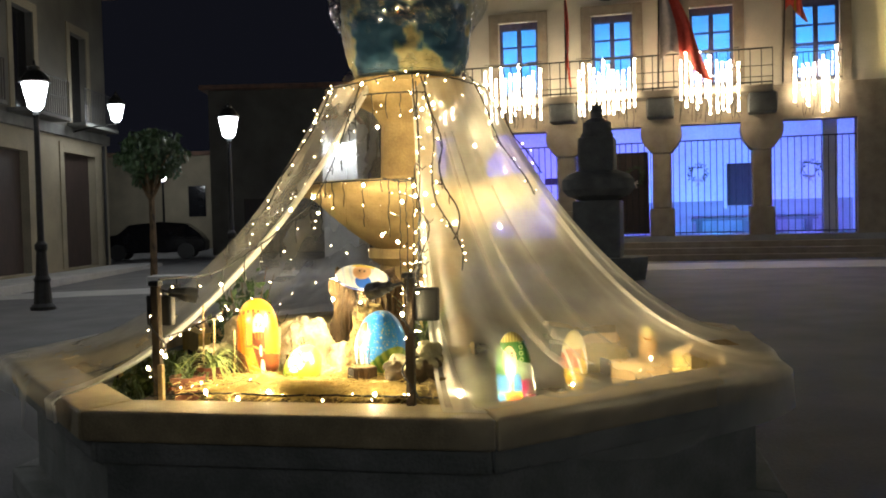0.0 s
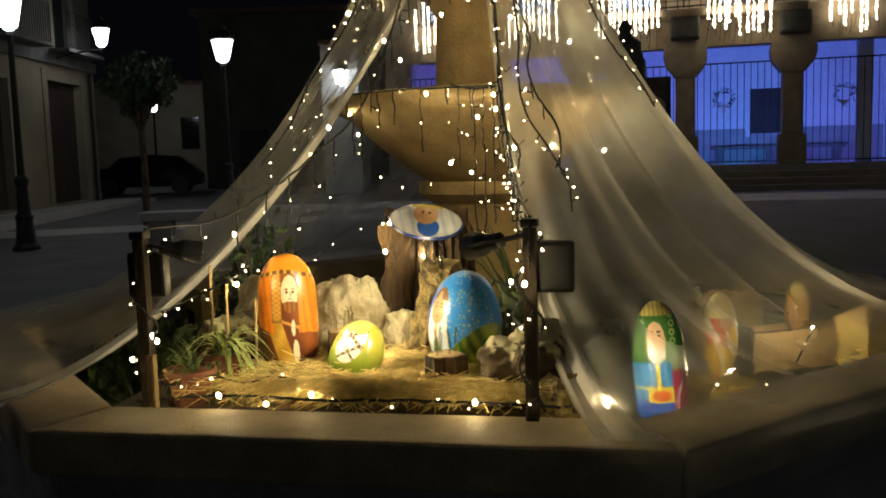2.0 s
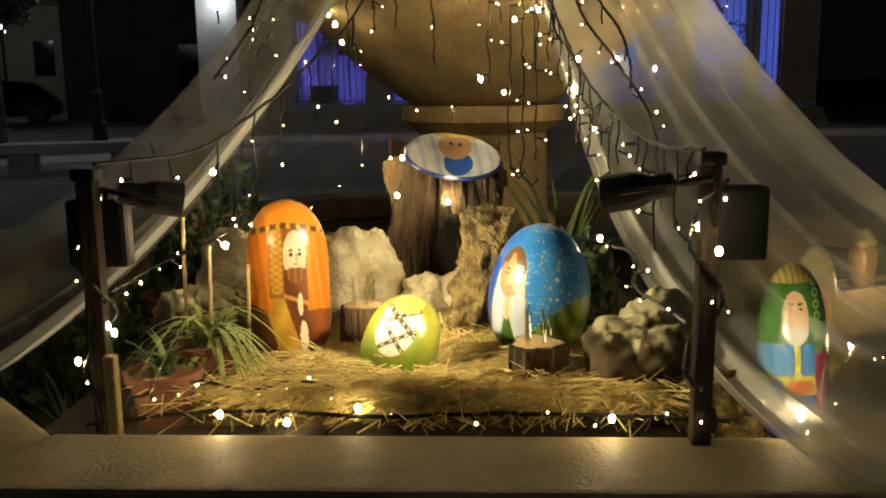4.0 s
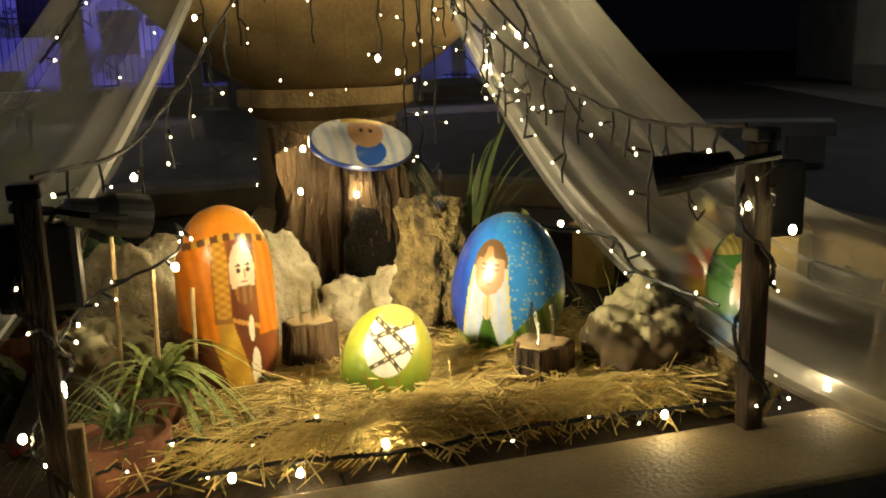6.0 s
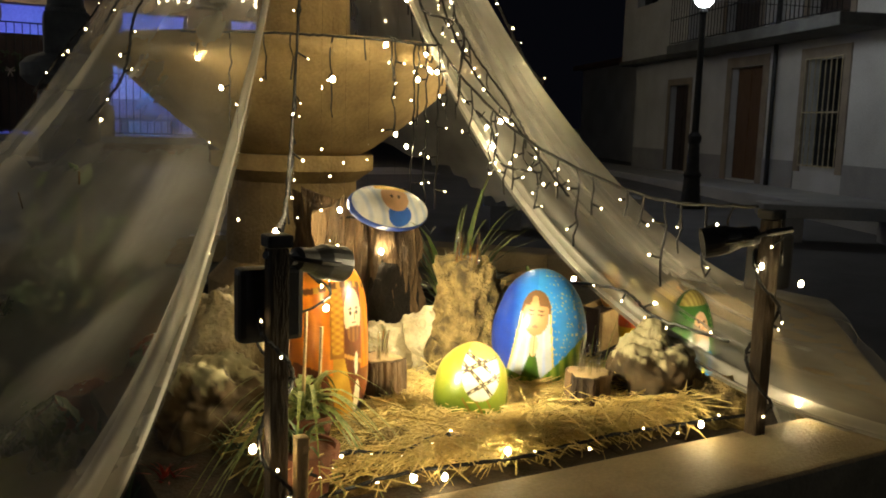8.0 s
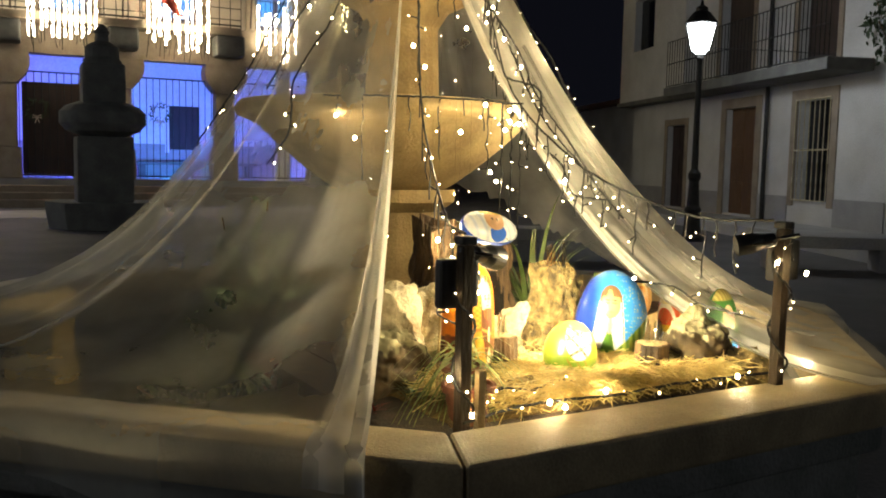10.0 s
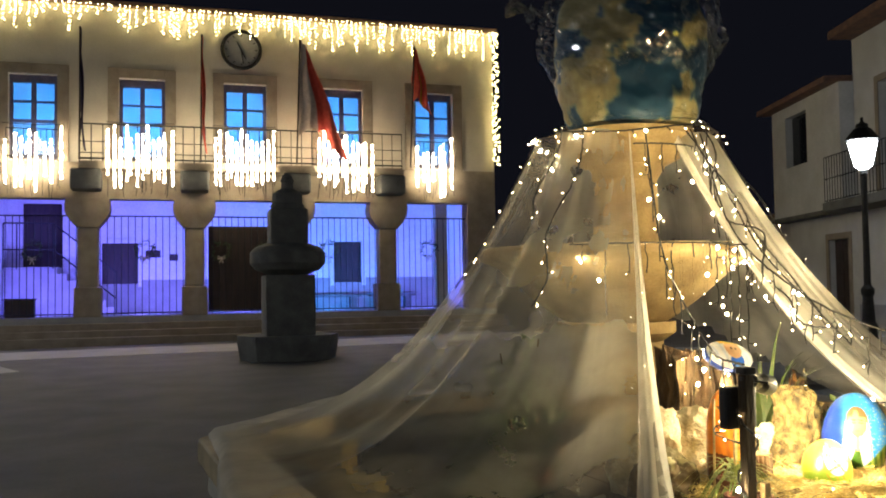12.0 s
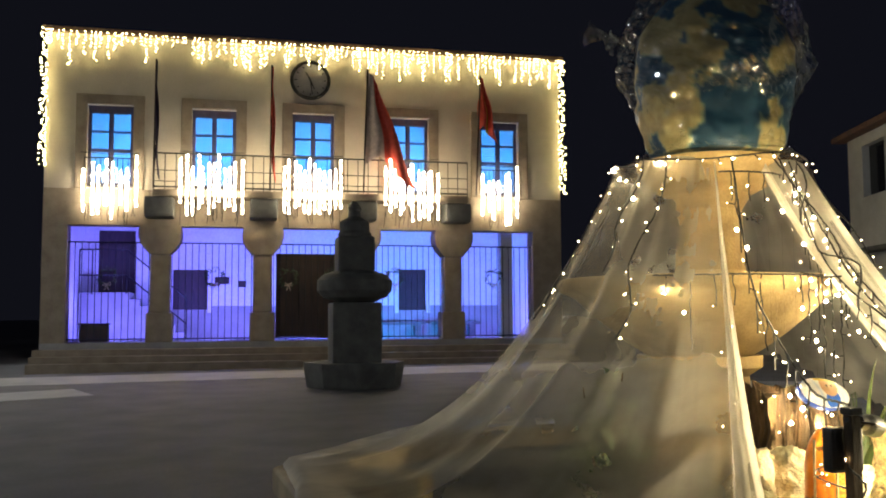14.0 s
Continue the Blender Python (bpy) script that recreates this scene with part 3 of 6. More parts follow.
for uu, low in ((U0 - 0.02, 5.4), (U1 + 0.02, 5.0)):
    z = ROOF
    tube(cb, [(uu, -0.17, ROOF), (uu, -0.17, low)], 0.008, 4)
    while z > low:
        for _ in range(3):
            bead(bm, (uu + rnd.uniform(-0.1, 0.1), -0.18 + rnd.uniform(-0.04, 0.04), z + rnd.uniform(-0.05, 0.05)), rnd.uniform(0.012, 0.026))
        z -= 0.085
part("bulbs", bm, ICICLE, ice)
part("cable", cb, BLACK, ice)

# blue floodlights in the porch and the upper rooms
BLUE = (0.16, 0.145, 1.0)
for k, (a, b) in enumerate(BAYS):
    c = (a + b) / 2
    p = on_hall(c, 1.5, FLOOR + 0.15)
    lamp("SPOT", p, 480, (0.03, 0.32, 1.0) if k == 3 else BLUE, 0.1, on_hall(c + 0.3, PORCH, FLOOR + 2.2), 150)
for c in WINS:
    lamp("AREA", on_hall(c, 1.0, 5.3), 150, (0.045, 0.34, 1.0), 1.0, on_hall(c, 3.0, 6.6))

# ---- second fountain in the square ----
MX, MY = 3.2, 18.3
mz = ground_z(MX, MY)
mon = thing("stone_fountain", "dark unlit stone pillar fountain with an octagonal basin", "fountain", (MX, MY, mz), -16)
bm = bmesh.new()
for k, (r0, r1, z0, z1) in enumerate(((0.92, 0.98, 0.0, 0.36), (0.98, 0.98, 0.36, 0.47))):
    lathe(bm, [(r0, z0), (r1, z1)], 8)
part("basin", bm, DARK_STONE, mon)
part("pillar", boxed((-0.47, -0.47, 0.0), (0.47, 0.47, 1.62), 0.04), DARK_STONE, mon)
bm = bmesh.new()
lathe(bm, [(0.3, 1.6), (0.62, 1.72), (0.73, 1.85), (0.73, 2.05), (0.62, 2.16), (0.4, 2.24)], 28)
part("collar", bm, DARK_STONE, mon, smooth=False)
part("upper_pillar", boxed((-0.36, -0.36, 2.2), (0.36, 0.36, 2.9), 0.05), DARK_STONE, mon)
bm = bmesh.new()
lathe(bm, [(0.31, 2.9), (0.33, 2.96), (0.29, 3.02), (0.29, 3.2), (0.2, 3.26), (0.12, 3.3), (0.11, 3.42), (0.14, 3.46), (0.08, 3.56), (0.02, 3.6)], 20)
part("finial", bm, DARK_STONE, mon)


# ---- street lamps ----
def street_lamp(x, y, top, label, power, pole=True):
    z = ground_z(x, y)
    s = thing("street_lamp", label, "street lamp", (x, y, z), 0, "square lamps")
    h = top - z
    if pole:
        bm = bmesh.new()
        lathe(bm, [(0.22, 0), (0.22, 0.06), (0.16, 0.12), (0.13, 0.5), (0.15, 0.55), (0.11, 0.62), (0.085, 1.05), (0.11, 1.1), (0.11, 1.18), (0.06, 1.25), (0.045, h - 0.62), (0.07, h - 0.58), (0.05, h - 0.52)], 16)
        part("pole", bm, IRON, s, "fluted black iron pole")
    bm = bmesh.new()
    lathe(bm, [(0.07, h - 0.5), (0.14, h - 0.44), (0.24, h - 0.02)], 6)
    part("glass", bm, LANTERN, s, "glowing white lantern glass").visible_shadow = False
    bm = bmesh.new()
    for k in range(6):
        a = 2 * math.pi * k / 6
        tube(bm, [(0.075 * math.cos(a), 0.075 * math.sin(a), h - 0.52), (0.25 * math.cos(a), 0.25 * math.sin(a), h)], 0.008, 4)
    part("frame", bm, IRON, s)
    bm = bmesh.new()
    lathe(bm, [(0.28, h), (0.27, h + 0.04), (0.14, h + 0.2), (0.1, h + 0.22), (0.1, h + 0.28), (0.03, h + 0.32), (0.02, h + 0.4)], 12)
    part("cap", bm, IRON, s)
    lamp("POINT", (x, y, top - 0.22), power, (0.9, 0.95, 1.0), 0.15)
    return s


street_lamp(-7.25, 16.1, 4.14, "tall black iron street lamp with glowing white lantern", 5)
street_lamp(-5.1, 21.6, 4.1, "black iron street lamp with glowing white lantern, near a bench", 6)
lb = street_lamp(-9.6, 26.6, 5.15, "glowing white lantern on a wall bracket", 11, pole=False)
part("bracket", tube(bmesh.new(), [(-1.38, 0, 4.4 - 0.17), (-0.7, 0, 4.55 - 0.17), (0, 0, 4.62 - 0.17)], 0.025, 5), IRON, lb)
# the next two lamps stand out of view, added to brighten tulle and basin
street_lamp(-8.5, 7.2, 4.1, "tall black iron street lamp, unseen, added to brighten the tulle", 75)
street_lamp(3.0, -6.5, 4.1, "tall black iron street lamp, unseen, added to brighten the basin front", 55)
street_lamp(10.68, 10.94, 3.95, "black iron street lamp with glowing white lantern before a house", 28)
lc = street_lamp(-3.3, 29.4, 4.1, "glowing white lantern on a wall bracket", 15, pole=False)
part("bracket", tube(bmesh.new(), [(0, 0.38, 3.0), (0, 0, 3.35)], 0.025, 5), IRON, lc)


# ---- houses round the square ----
def door_leaf(parent, a, b, z0, z1, v, mat, label):
    d = part("door", boxed((a, v, z0), (b, v + 0.06, z1), 0.005), mat, parent, label)
    w = (b - a) / 2
    for i in range(2):
        for j in range(3):
            h = (z1 - z0) / 3
            part("panel", boxed((a + i * w + 0.08, v - 0.018, z0 + j * h + 0.08), (a + (i + 1) * w - 0.08, v - 0.001, z0 + (j + 1) * h - 0.06), 0.008), mat, d)
    return d


def bars(parent, a, b, z0, z1, v, gap, name="bars", mat=None):
    n = max(2, round((b - a) / gap))
    mat = mat or IRON
    top = part(name, tube(bmesh.new(), [(a, v, z1), (b, v, z1)], 0.014, 4), mat, parent)
    for z in (z0, (z0 + z1) / 2):
        part("rail", tube(bmesh.new(), [(a, v, z), (b, v, z)], 0.014, 4), mat, top)
    mesh = None
    for k in range(n + 1):
        if not mesh:
            o = part("bar", tube(bmesh.new(), [(0, v, z0), (0, v, z1)], 0.011, 4), mat, top)
            mesh = o.data
        else:
            o = new("bar", mesh)
            o.parent = top
        o.location.x = a + (b - a) * k / n
    return top


def surround(parent, a, b, z0, z1, w, mat):
    bm = bmesh.new()
    for p, q, r, s in ((a - w, a, z0, z1 + w), (b, b + w, z0, z1 + w), (a, b, z1, z1 + w)):
        box(bm, (p, -0.03, r), (q, 0.02, s), 0.008)
    return part("surround", bm, mat, parent)


# white house with an overhanging upper floor, and the balconied house beside it
HR = Matrix(((-0.534, 0.845, 0, 18.4), (-0.845, -0.534, 0, 17.8), (0, 0, 1, 0), (0, 0, 0, 1)))
white = tagged(new("white_house"), "white plastered house with an overhanging upper floor", "house")
white.matrix_world = HR
wall_with_holes("lower_wall", -0.3, 3.68, 0.1, 3.3, 0, 0.4, [(2.1, 3.2, 0.5, 2.6)], WHITE_WALL, white)
wall_with_holes("upper_wall", -0.6, 3.68, 3.34, 6.4, -0.35, 0.1, [(0.35, 1.75, 4.7, 6.1)], WHITE_WALL, white)
part("overhang", boxed((-0.7, -0.42, 3.22), (3.68, 0.4, 3.338), 0.02), DARK_STONE, white)
part("upper_window", boxed((0.35, -0.15, 4.7), (1.75, -0.1, 6.1)), DARK_GLASS, white, "dark unlit window")
door_leaf(white, 2.1, 3.2, 0.5, 2.6, 0.15, DARK_WOOD, "dark panelled door")
surround(white, 2.1, 3.2, 0.5, 2.6, 0.16, TH_STONE)
part("dado", boxed((-0.3, -0.025, 0.1), (1.9, -0.002, 1.0)), DADO, white)
part("roof", boxed((-0.9, -0.7, 6.4), (3.7, 4.0, 6.55), 0.03), ROOF_TILE, white)
part("side_wall", boxed((-0.6, 0.1, 0.1), (-0.3, 7.0, 6.4)), WHITE_WALL, white)
stone = tagged(new("balconied_house"), "white house with granite trim, dark balcony and barred window", "house")
stone.matrix_world = HR
wall_with_holes("lower_wall", 3.69, 22.0, 0.1, 3.3, 0, 0.4, [(5.35, 6.7, 0.5, 2.85), (8.3, 9.45, 0.9, 2.85), (11.2, 12.3, 0.5, 2.7), (14, 15.2, 1.0, 2.8)], WHITE_WALL, stone)
wall_with_holes("upper_wall", 3.69, 22.0, 3.3, 7.4, 0.002, 0.4, [(4.9, 6.4, 3.5, 6.1), (8.2, 9.5, 3.5, 6.1), (11.2, 12.6, 3.5, 6.1)], WHITE_WALL, stone)
for a, b, z0, z1 in ((4.9, 6.4, 3.5, 6.1), (8.2, 9.5, 3.5, 6.1), (11.2, 12.6, 3.5, 6.1)):
    part("balcony_door", boxed((a, 0.2, z0), (b, 0.26, z1)), DARK_WOOD, stone, "dark closed balcony door")
    surround(stone, a, b, z0, z1, 0.15, TH_STONE)
door_leaf(stone, 5.35, 6.7, 0.5, 2.85, 0.15, BROWN_DOOR, "brown panelled wooden door")
surround(stone, 5.35, 6.7, 0.4, 2.85, 0.22, TH_STONE)
part("barred_window", boxed((8.3, 0.25, 0.9), (9.45, 0.3, 2.85)), DARK_GLASS, stone, "dark window behind pale bars")
bars(stone, 8.3, 9.45, 0.92, 2.85, -0.05, 0.16, "window_grille", QUARTZ)
surround(stone, 8.3, 9.45, 0.8, 2.85, 0.2, TH_STONE)
door_leaf(stone, 11.2, 12.3, 0.5, 2.7, 0.15, DARK_WOOD, "dark panelled door")
part("barred_window", boxed((14, 0.25, 1.0), (15.2, 0.3, 2.8)), DARK_GLASS, stone)
for a, b in ((3.7, 5.12), (6.93, 8.09), (9.66, 11.1)):
    part("dado", boxed((a, -0.025, 0.1), (b, -0.002, 0.98)), DADO, stone)
part("balcony_slab", boxed((3.8, -0.9, 3.2), (10.6, 0.0, 3.42), 0.03), DARK_STONE, stone)
bars(stone, 3.85, 10.55, 3.45, 4.5, -0.85, 0.14, "balcony_railing")
part("drainpipe", tube(bmesh.new(), [(7.25, -0.08, 0.4), (7.25, -0.08, 3.2)], 0.045, 8), IRON, stone)
part("drainpipe", tube(bmesh.new(), [(7.25, -0.08, 3.45), (7.25, -0.08, 7.3)], 0.045, 8), IRON, stone)
part("roof", boxed((3.71, -0.6, 7.4), (22, 6.0, 7.6), 0.03), ROOF_TILE, stone)
low = tagged(new("low_house"), "low whitewashed house at the corner of the square", "house")
low.matrix_world = HR
part("wall", boxed((-9.0, 1.2, 0.1), (-0.62, 1.6, 3.6)), WHITE_WALL, low)
part("roof", boxed((-9.0, 0.8, 3.6), (-0.75, 6.0, 3.75), 0.02), ROOF_TILE, low)
part("window", boxed((-3.2, 1.13, 1.3), (-2.2, 1.18, 2.6)), DARK_GLASS, low, "dark unlit window")
pv = tagged(new("pavement_right"), "raised pale pavement before the houses", "pavement", kind="structure")
pv.matrix_world = HR
part("slab", boxed((-9.0, -1.6, -0.2), (22.0, 0.0, 0.46), 0.02), BAND, pv)
cbl = tagged(new("overhead_cable"), "thin cable slung between lamp and house", "cable")
part("wire", tube(bmesh.new(), [(10.68, 10.94, 3.55), (12.2, 10.3, 3.6), (13.6, 9.8, 3.62)], 0.008, 4), BLACK, cbl)

# house along the far side of the square
HL = Matrix(((0, -1, 0, -11.0), (1, 0, 0, 0), (0, 0, 1, 0), (0, 0, 0, 1)))
left = tagged(new("corner_house"), "old two-storey stone house with dark doors and balconies", "house")
left.matrix_world = HL
wall_with_holes("lower_wall", 6.0, 29.5, -0.2, 4.2, 0, 0.4, [(26.1, 28.4, 0.35, 3.75), (21.5, 23.8, 0.35, 3.6), (16, 18, 0.3, 3.6)], BEIGE_BUILDING, left)
wall_with_holes("upper_wall", 6.0, 29.5, 4.5, 9.0, 0.002, 0.4, [(26.8, 28.0, 4.6, 7.4), (23.2, 24.4, 4.6, 7.4), (19.5, 20.7, 4.6, 7.4)], UNLIT_BUILDING, left)
part("stone_course", boxed((6.0, -0.12, 4.2), (29.5, 0.4, 4.498), 0.02), DARK_STONE, left)
for a, b, z0, z1 in ((26.1, 28.4, 0.35, 3.75), (21.5, 23.8, 0.35, 3.6), (16, 18, 0.3, 3.6)):
    part("door", boxed((a, 0.2, z0), (b, 0.26, z1)), DARK_WOOD, left, "dark closed wooden door")
    surround(left, a, b, z0, z1, 0.3, BEIGE_BUILDING)
for a in (26.8, 23.2, 19.5):
    part("balcony_door", boxed((a, 0.2, 4.6), (a + 1.2, 0.26, 7.4)), DARK_GLASS, left)
    surround(left, a, a + 1.2, 4.5, 7.4, 0.25, BEIGE_BUILDING)
    part("balcony_slab", boxed((a - 0.7, -0.7, 4.5), (a + 1.9, -0.121, 4.6), 0.02), DARK_STONE, left)
    bars(left, a - 0.65, a + 1.85, 4.62, 5.6, -0.66, 0.13, "balcony_railing")
part("drainpipe", tube(bmesh.new(), [(28.95, -0.1, 0.3), (28.95, -0.1, 4.15)], 0.05, 8), IRON, left)
part("side_wall", boxed((29.2, 0.4, -0.2), (29.5, 10.0, 9.0)), UNLIT_BUILDING, left)
part("roof", boxed((6.0, -0.5, 9.0), (29.7, 10, 9.2), 0.03), ROOF_TILE, left)
pv = tagged(new("pavement_left"), "raised pavement along the corner house", "pavement", kind="structure")
pv.matrix_world = HL
part("slab", boxed((6.0, -1.4, -0.3), (30.5, 0.0, 0.28), 0.02), BAND, pv)

# far buildings up the side street
far = tagged(new("street_house"), "pale lamp-lit house wall up the side street", "house")
part("wall", boxed((-21, 47, -0.2), (-7.5, 47.5, 5.2)), BEIGE_BUILDING, far)
part("roof", boxed((-21, 46.6, 5.2), (-7.5, 54, 5.4), 0.03), ROOF_TILE, far)
for a in (-13.3, -10.3):
    part("window", boxed((a, 46.93, 2.0), (a + 0.9, 46.98, 3.6)), DARK_GLASS, far)
dark = tagged(new("dark_house"), "unlit plastered house in deep shade", "house")
part("wall", boxed((-9.8, 38, -0.2), (-3.0, 44, 7.2)), UNLIT_BUILDING, dark)
part("roof", boxed((-10.1, 37.6, 7.2), (-2.9, 44.4, 7.4), 0.03), ROOF_TILE, dark)
part("door", boxed((-8.4, 37.93, 0.2), (-7.2, 37.98, 2.6)), DARK_WOOD, dark)
part("window", boxed((-5.6, 37.93, 1.4), (-4.4, 37.98, 3.0)), DARK_GLASS, dark)
chapel = tagged(new("white_annex"), "white rendered wall with a lantern", "house")
part("wall", boxed((-3.95, 29.8, -0.2), (-2.8, 34, 4.9)), WHITE_WALL, chapel)
part("roof", boxed((-4.0, 29.6, 4.9), (-2.7, 34.2, 5.05), 0.03), ROOF_TILE, chapel)
street_lamp(-13.4, 43.0, 4.2, "small glowing street lamp far up the side street", 30)


def parked_car(x, y, turn):
    c = thing("parked_car", "dark hatchback car parked in the side street", "car", (x, y, ground_z(x, y)), turn)
    bm = bmesh.new()
    sec = [(-2.05, 0.35, 0.75), (-1.95, 0.3, 0.95), (-1.3, 0.28, 1.02), (-0.9, 0.28, 1.4), (0.3, 0.28, 1.5), (1.3, 0.28, 1.42), (1.85, 0.28, 1.0), (2.05, 0.33, 0.7)]
    rings = []
    for px, z0, z1 in sec:
        w = 0.84 if abs(px) < 1.7 else 0.74
        t = 0.62 if z1 > 1.2 else 0.78
        rings.append([bm.verts.new(p) for p in ((px, -w, z0), (px, -w - 0.02, min(0.85, z1)), (px, -w * t / 0.84, z1), (px, w * t / 0.84, z1), (px, w + 0.02, min(0.85, z1)), (px, w, z0))])
    for a, b in zip(rings, rings[1:]):
        for i in range(6):
            bm.faces.new((a[i], b[i], b[(i + 1) % 6], a[(i + 1) % 6]))
    bm.faces.new(rings[0])
    bm.faces.new(rings[-1][::-1])
    bmesh.ops.bevel(bm, geom=list(bm.edges), offset=0.04, segments=2, affect="EDGES")
    part("body", bm, DARK_GLASS, c, "glossy dark car body")
    for px in (-1.3, 1.3):
        for s in (-1, 1):
            bm = lathe(bmesh.new(), [(0.2, -0.1), (0.32, -0.1), (0.32, 0.1), (0.2, 0.1)], 20)
            bmesh.ops.rotate(bm, verts=bm.verts, matrix=Matrix.Rotation(radians(90), 3, "X"))
            bmesh.ops.translate(bm, verts=bm.verts, vec=(px, s * 0.76, 0.32))
            part("wheel", bm, BLACK, c)
    for s in (-1, 1):
        part("headlight", boxed((-2.07, s * 0.55 - 0.15, 0.66), (-1.98, s * 0.55 + 0.15, 0.78), 0.02), QUARTZ, c)
    return c


parked_car(-11.6, 36.0, 8)


def street_tree(x, y, base, h, spread, seed, label, lo):
    t = thing("street_tree", label, "tree", (x, y, base), 0)
    rr = random.Random(seed)
    bm = bmesh.new()
    tube(bm, [(0, 0, -0.05), (0.02, 0, lo * 0.5), (0, 0.02, lo), (0.03, 0, lo + 0.6)], 0.085, 8, 0.6)
    for k in range(7):
        a = 2 * math.pi * k / 7 + rr.uniform(-0.3, 0.3)
        tube(bm, [(0, 0, lo - 0.1), (0.4 * spread * math.cos(a), 0.4 * spread * math.sin(a), lo + 0.6), (0.8 * spread * math.cos(a), 0.8 * spread * math.sin(a), lo + (h - lo) * rr.uniform(0.4, 0.9))], 0.045, 5, 0.25)
    part("trunk", bm, BARK, t)
    bm = bmesh.new()
    for k in range(2600):
        d = Vector((rr.gauss(0, 1), rr.gauss(0, 1), rr.gauss(0, 1))).normalized() * rr.uniform(0.45, 1.0) ** 0.5
        lump = 0.8 + 0.35 * noise.noise(d * 2.2 + Vector((seed, 0, 0)))
        p = Vector((d.x * spread * lump, d.y * spread * lump, (lo + h) / 2 + 0.2 + d.z * (h - lo) / 2 * lump))
        s, q = rr.uniform(0.05, 0.10), Euler((rr.uniform(0, 6), rr.uniform(0, 6), rr.uniform(0, 6))).to_matrix()
        bm.faces.new([bm.verts.new(p + q @ Vector(c)) for c in ((-s, 0, 0), (0, -s * 0.45, 0), (s, 0, 0), (0, s * 0.45, 0))])
    part("crown", bm, LEAF_DARK, t)
    return t


street_tree(-6.6, 20.3, ground_z(-6.6, 20.3), 3.5, 0.95, 3, "small round-crowned street tree, dark against the night", 2.1)
street_tree(13.0, 8.0, 0.2, 4.6, 1.2, 5, "small leafy street tree before the houses", 2.3)


def stone_bench(x, y, turn, length, label):
    z = ground_z(x, y)
    b = thing("stone_bench", label, "bench", (x, y, z), turn, "square benches")
    part("seat", boxed((-length / 2, -0.3, 0.3), (length / 2, 0.3, 0.46), 0.02), BAND, b)
    for s in (-1, 1):
        part("support", boxed((s * length * 0.35 - 0.2, -0.24, -0.05), (s * length * 0.35 + 0.2, 0.24, 0.298), 0.01), DADO, b)


stone_bench(-4.6, 17.4, 5, 2.2, "long pale granite bench in the square")
stone_bench(8.9, 7.6, -50, 2.0, "pale granite block bench near the street lamp")
stone_bench(6.6, 10.2, -45, 2.0, "pale granite block bench near the street lamp")
strip("pavement_band", (-6.0, 24.6), (12.0, 19.45), 2.2, 0.006, BAND, "pale granite band in front of the town hall")
strip("pavement_edge", (-10.0, 19.2), (-1.5, 20.2), 1.6, 0.006, BAND, "pale granite band across the square")

# ---- the fountain ----
OC, ORAD = Vector((-0.27, 5.62, 0)), 2.3
CORNERS = [radians(-78.5 + 45 * k) for k in range(8)]
RIM = 0.74


def oct_r(a, circum=ORAD):
    """The octagon's radius towards the angle a."""
    k = (a - CORNERS[0]) % (math.pi / 4) - math.pi / 8
    return circum * math.cos(math.pi / 8) / math.cos(k)


def oct_prism(bm, i, r0, r1, z0, z1, gap=0.0, bevel=0.0):
    """One side of an octagonal ring, mitred at its corners."""
    a, b = CORNERS[i], CORNERS[(i + 1) % 8]
    pa, pb = Vector((math.cos(a), math.sin(a), 0)), Vector((math.cos(b), math.sin(b), 0))
    along = (pb - pa).normalized() * gap
    pts = [OC + pa * r0 + along, OC + pa * r1 + along, OC + pb * r1 - along, OC + pb * r0 - along]
    lo = [bm.verts.new((p.x, p.y, z0)) for p in pts]
    hi = [bm.verts.new((p.x, p.y, z1)) for p in pts]
    fs = [bm.faces.new(lo[::-1]), bm.faces.new(hi)] + [bm.faces.new((lo[k], lo[(k + 1) % 4], hi[(k + 1) % 4], hi[k])) for k in range(4)]
    if bevel:
        bmesh.ops.bevel(bm, geom=list({e for f in fs for e in f.edges}), offset=bevel, segments=3, profile=0.6, affect="EDGES")
    return bm


fountain = tagged(new("stone_fountain"), "large octagonal granite fountain with a central bowl and column", "fountain")
for i in range(8):
    part("rim_slab", oct_prism(bmesh.new(), i, 2.02, 2.3, RIM - 0.13, RIM, 0.002, 0.018), RIM_STONE, fountain)
    part("moulding", oct_prism(bmesh.new(), i, 2.05, 2.24, RIM - 0.24, RIM - 0.132, 0.0, 0.025), BASIN_STONE, fountain)
    part("basin_wall", oct_prism(bmesh.new(), i, 2.02, 2.17, 0.12, RIM - 0.242, 0.0, 0.004), BASIN_STONE, fountain)
    part("plinth", oct_prism(bmesh.new(), i, 2.02, 2.32, -0.1, 0.12, 0.0, 0.02), BASIN_STONE, fountain)
CC = (-0.20, 5.62)
BOWL = (-0.15, 5.77)
bm = bmesh.new()
lathe(bm, [(0.34, 0.3), (0.34, 0.82), (0.27, 0.9), (0.26, 1.22), (0.33, 1.27), (0.33, 1.33)], 24, BOWL)
part("pedestal", bm, GRANITE, fountain)
bm = bmesh.new()
lathe(bm, [(0.28, 1.33), (0.33, 1.36), (0.44, 1.44), (0.57, 1.55), (0.66, 1.635), (0.70, 1.655), (0.755, 1.675), (0.77, 1.71), (0.74, 1.745), (0.62, 1.74), (0.5, 1.66), (0.3, 1.62)], 40, BOWL)
part("bowl", bm, GRANITE, fountain, "round granite bowl", smooth=True)
bm = bmesh.new()
lathe(bm, [(0.24, 1.6), (0.24, 1.7), (0.18, 1.78), (0.17, 2.1), (0.22, 2.18), (0.30, 2.22)], 24, CC)
part("upper_column", bm, GRANITE, fountain)
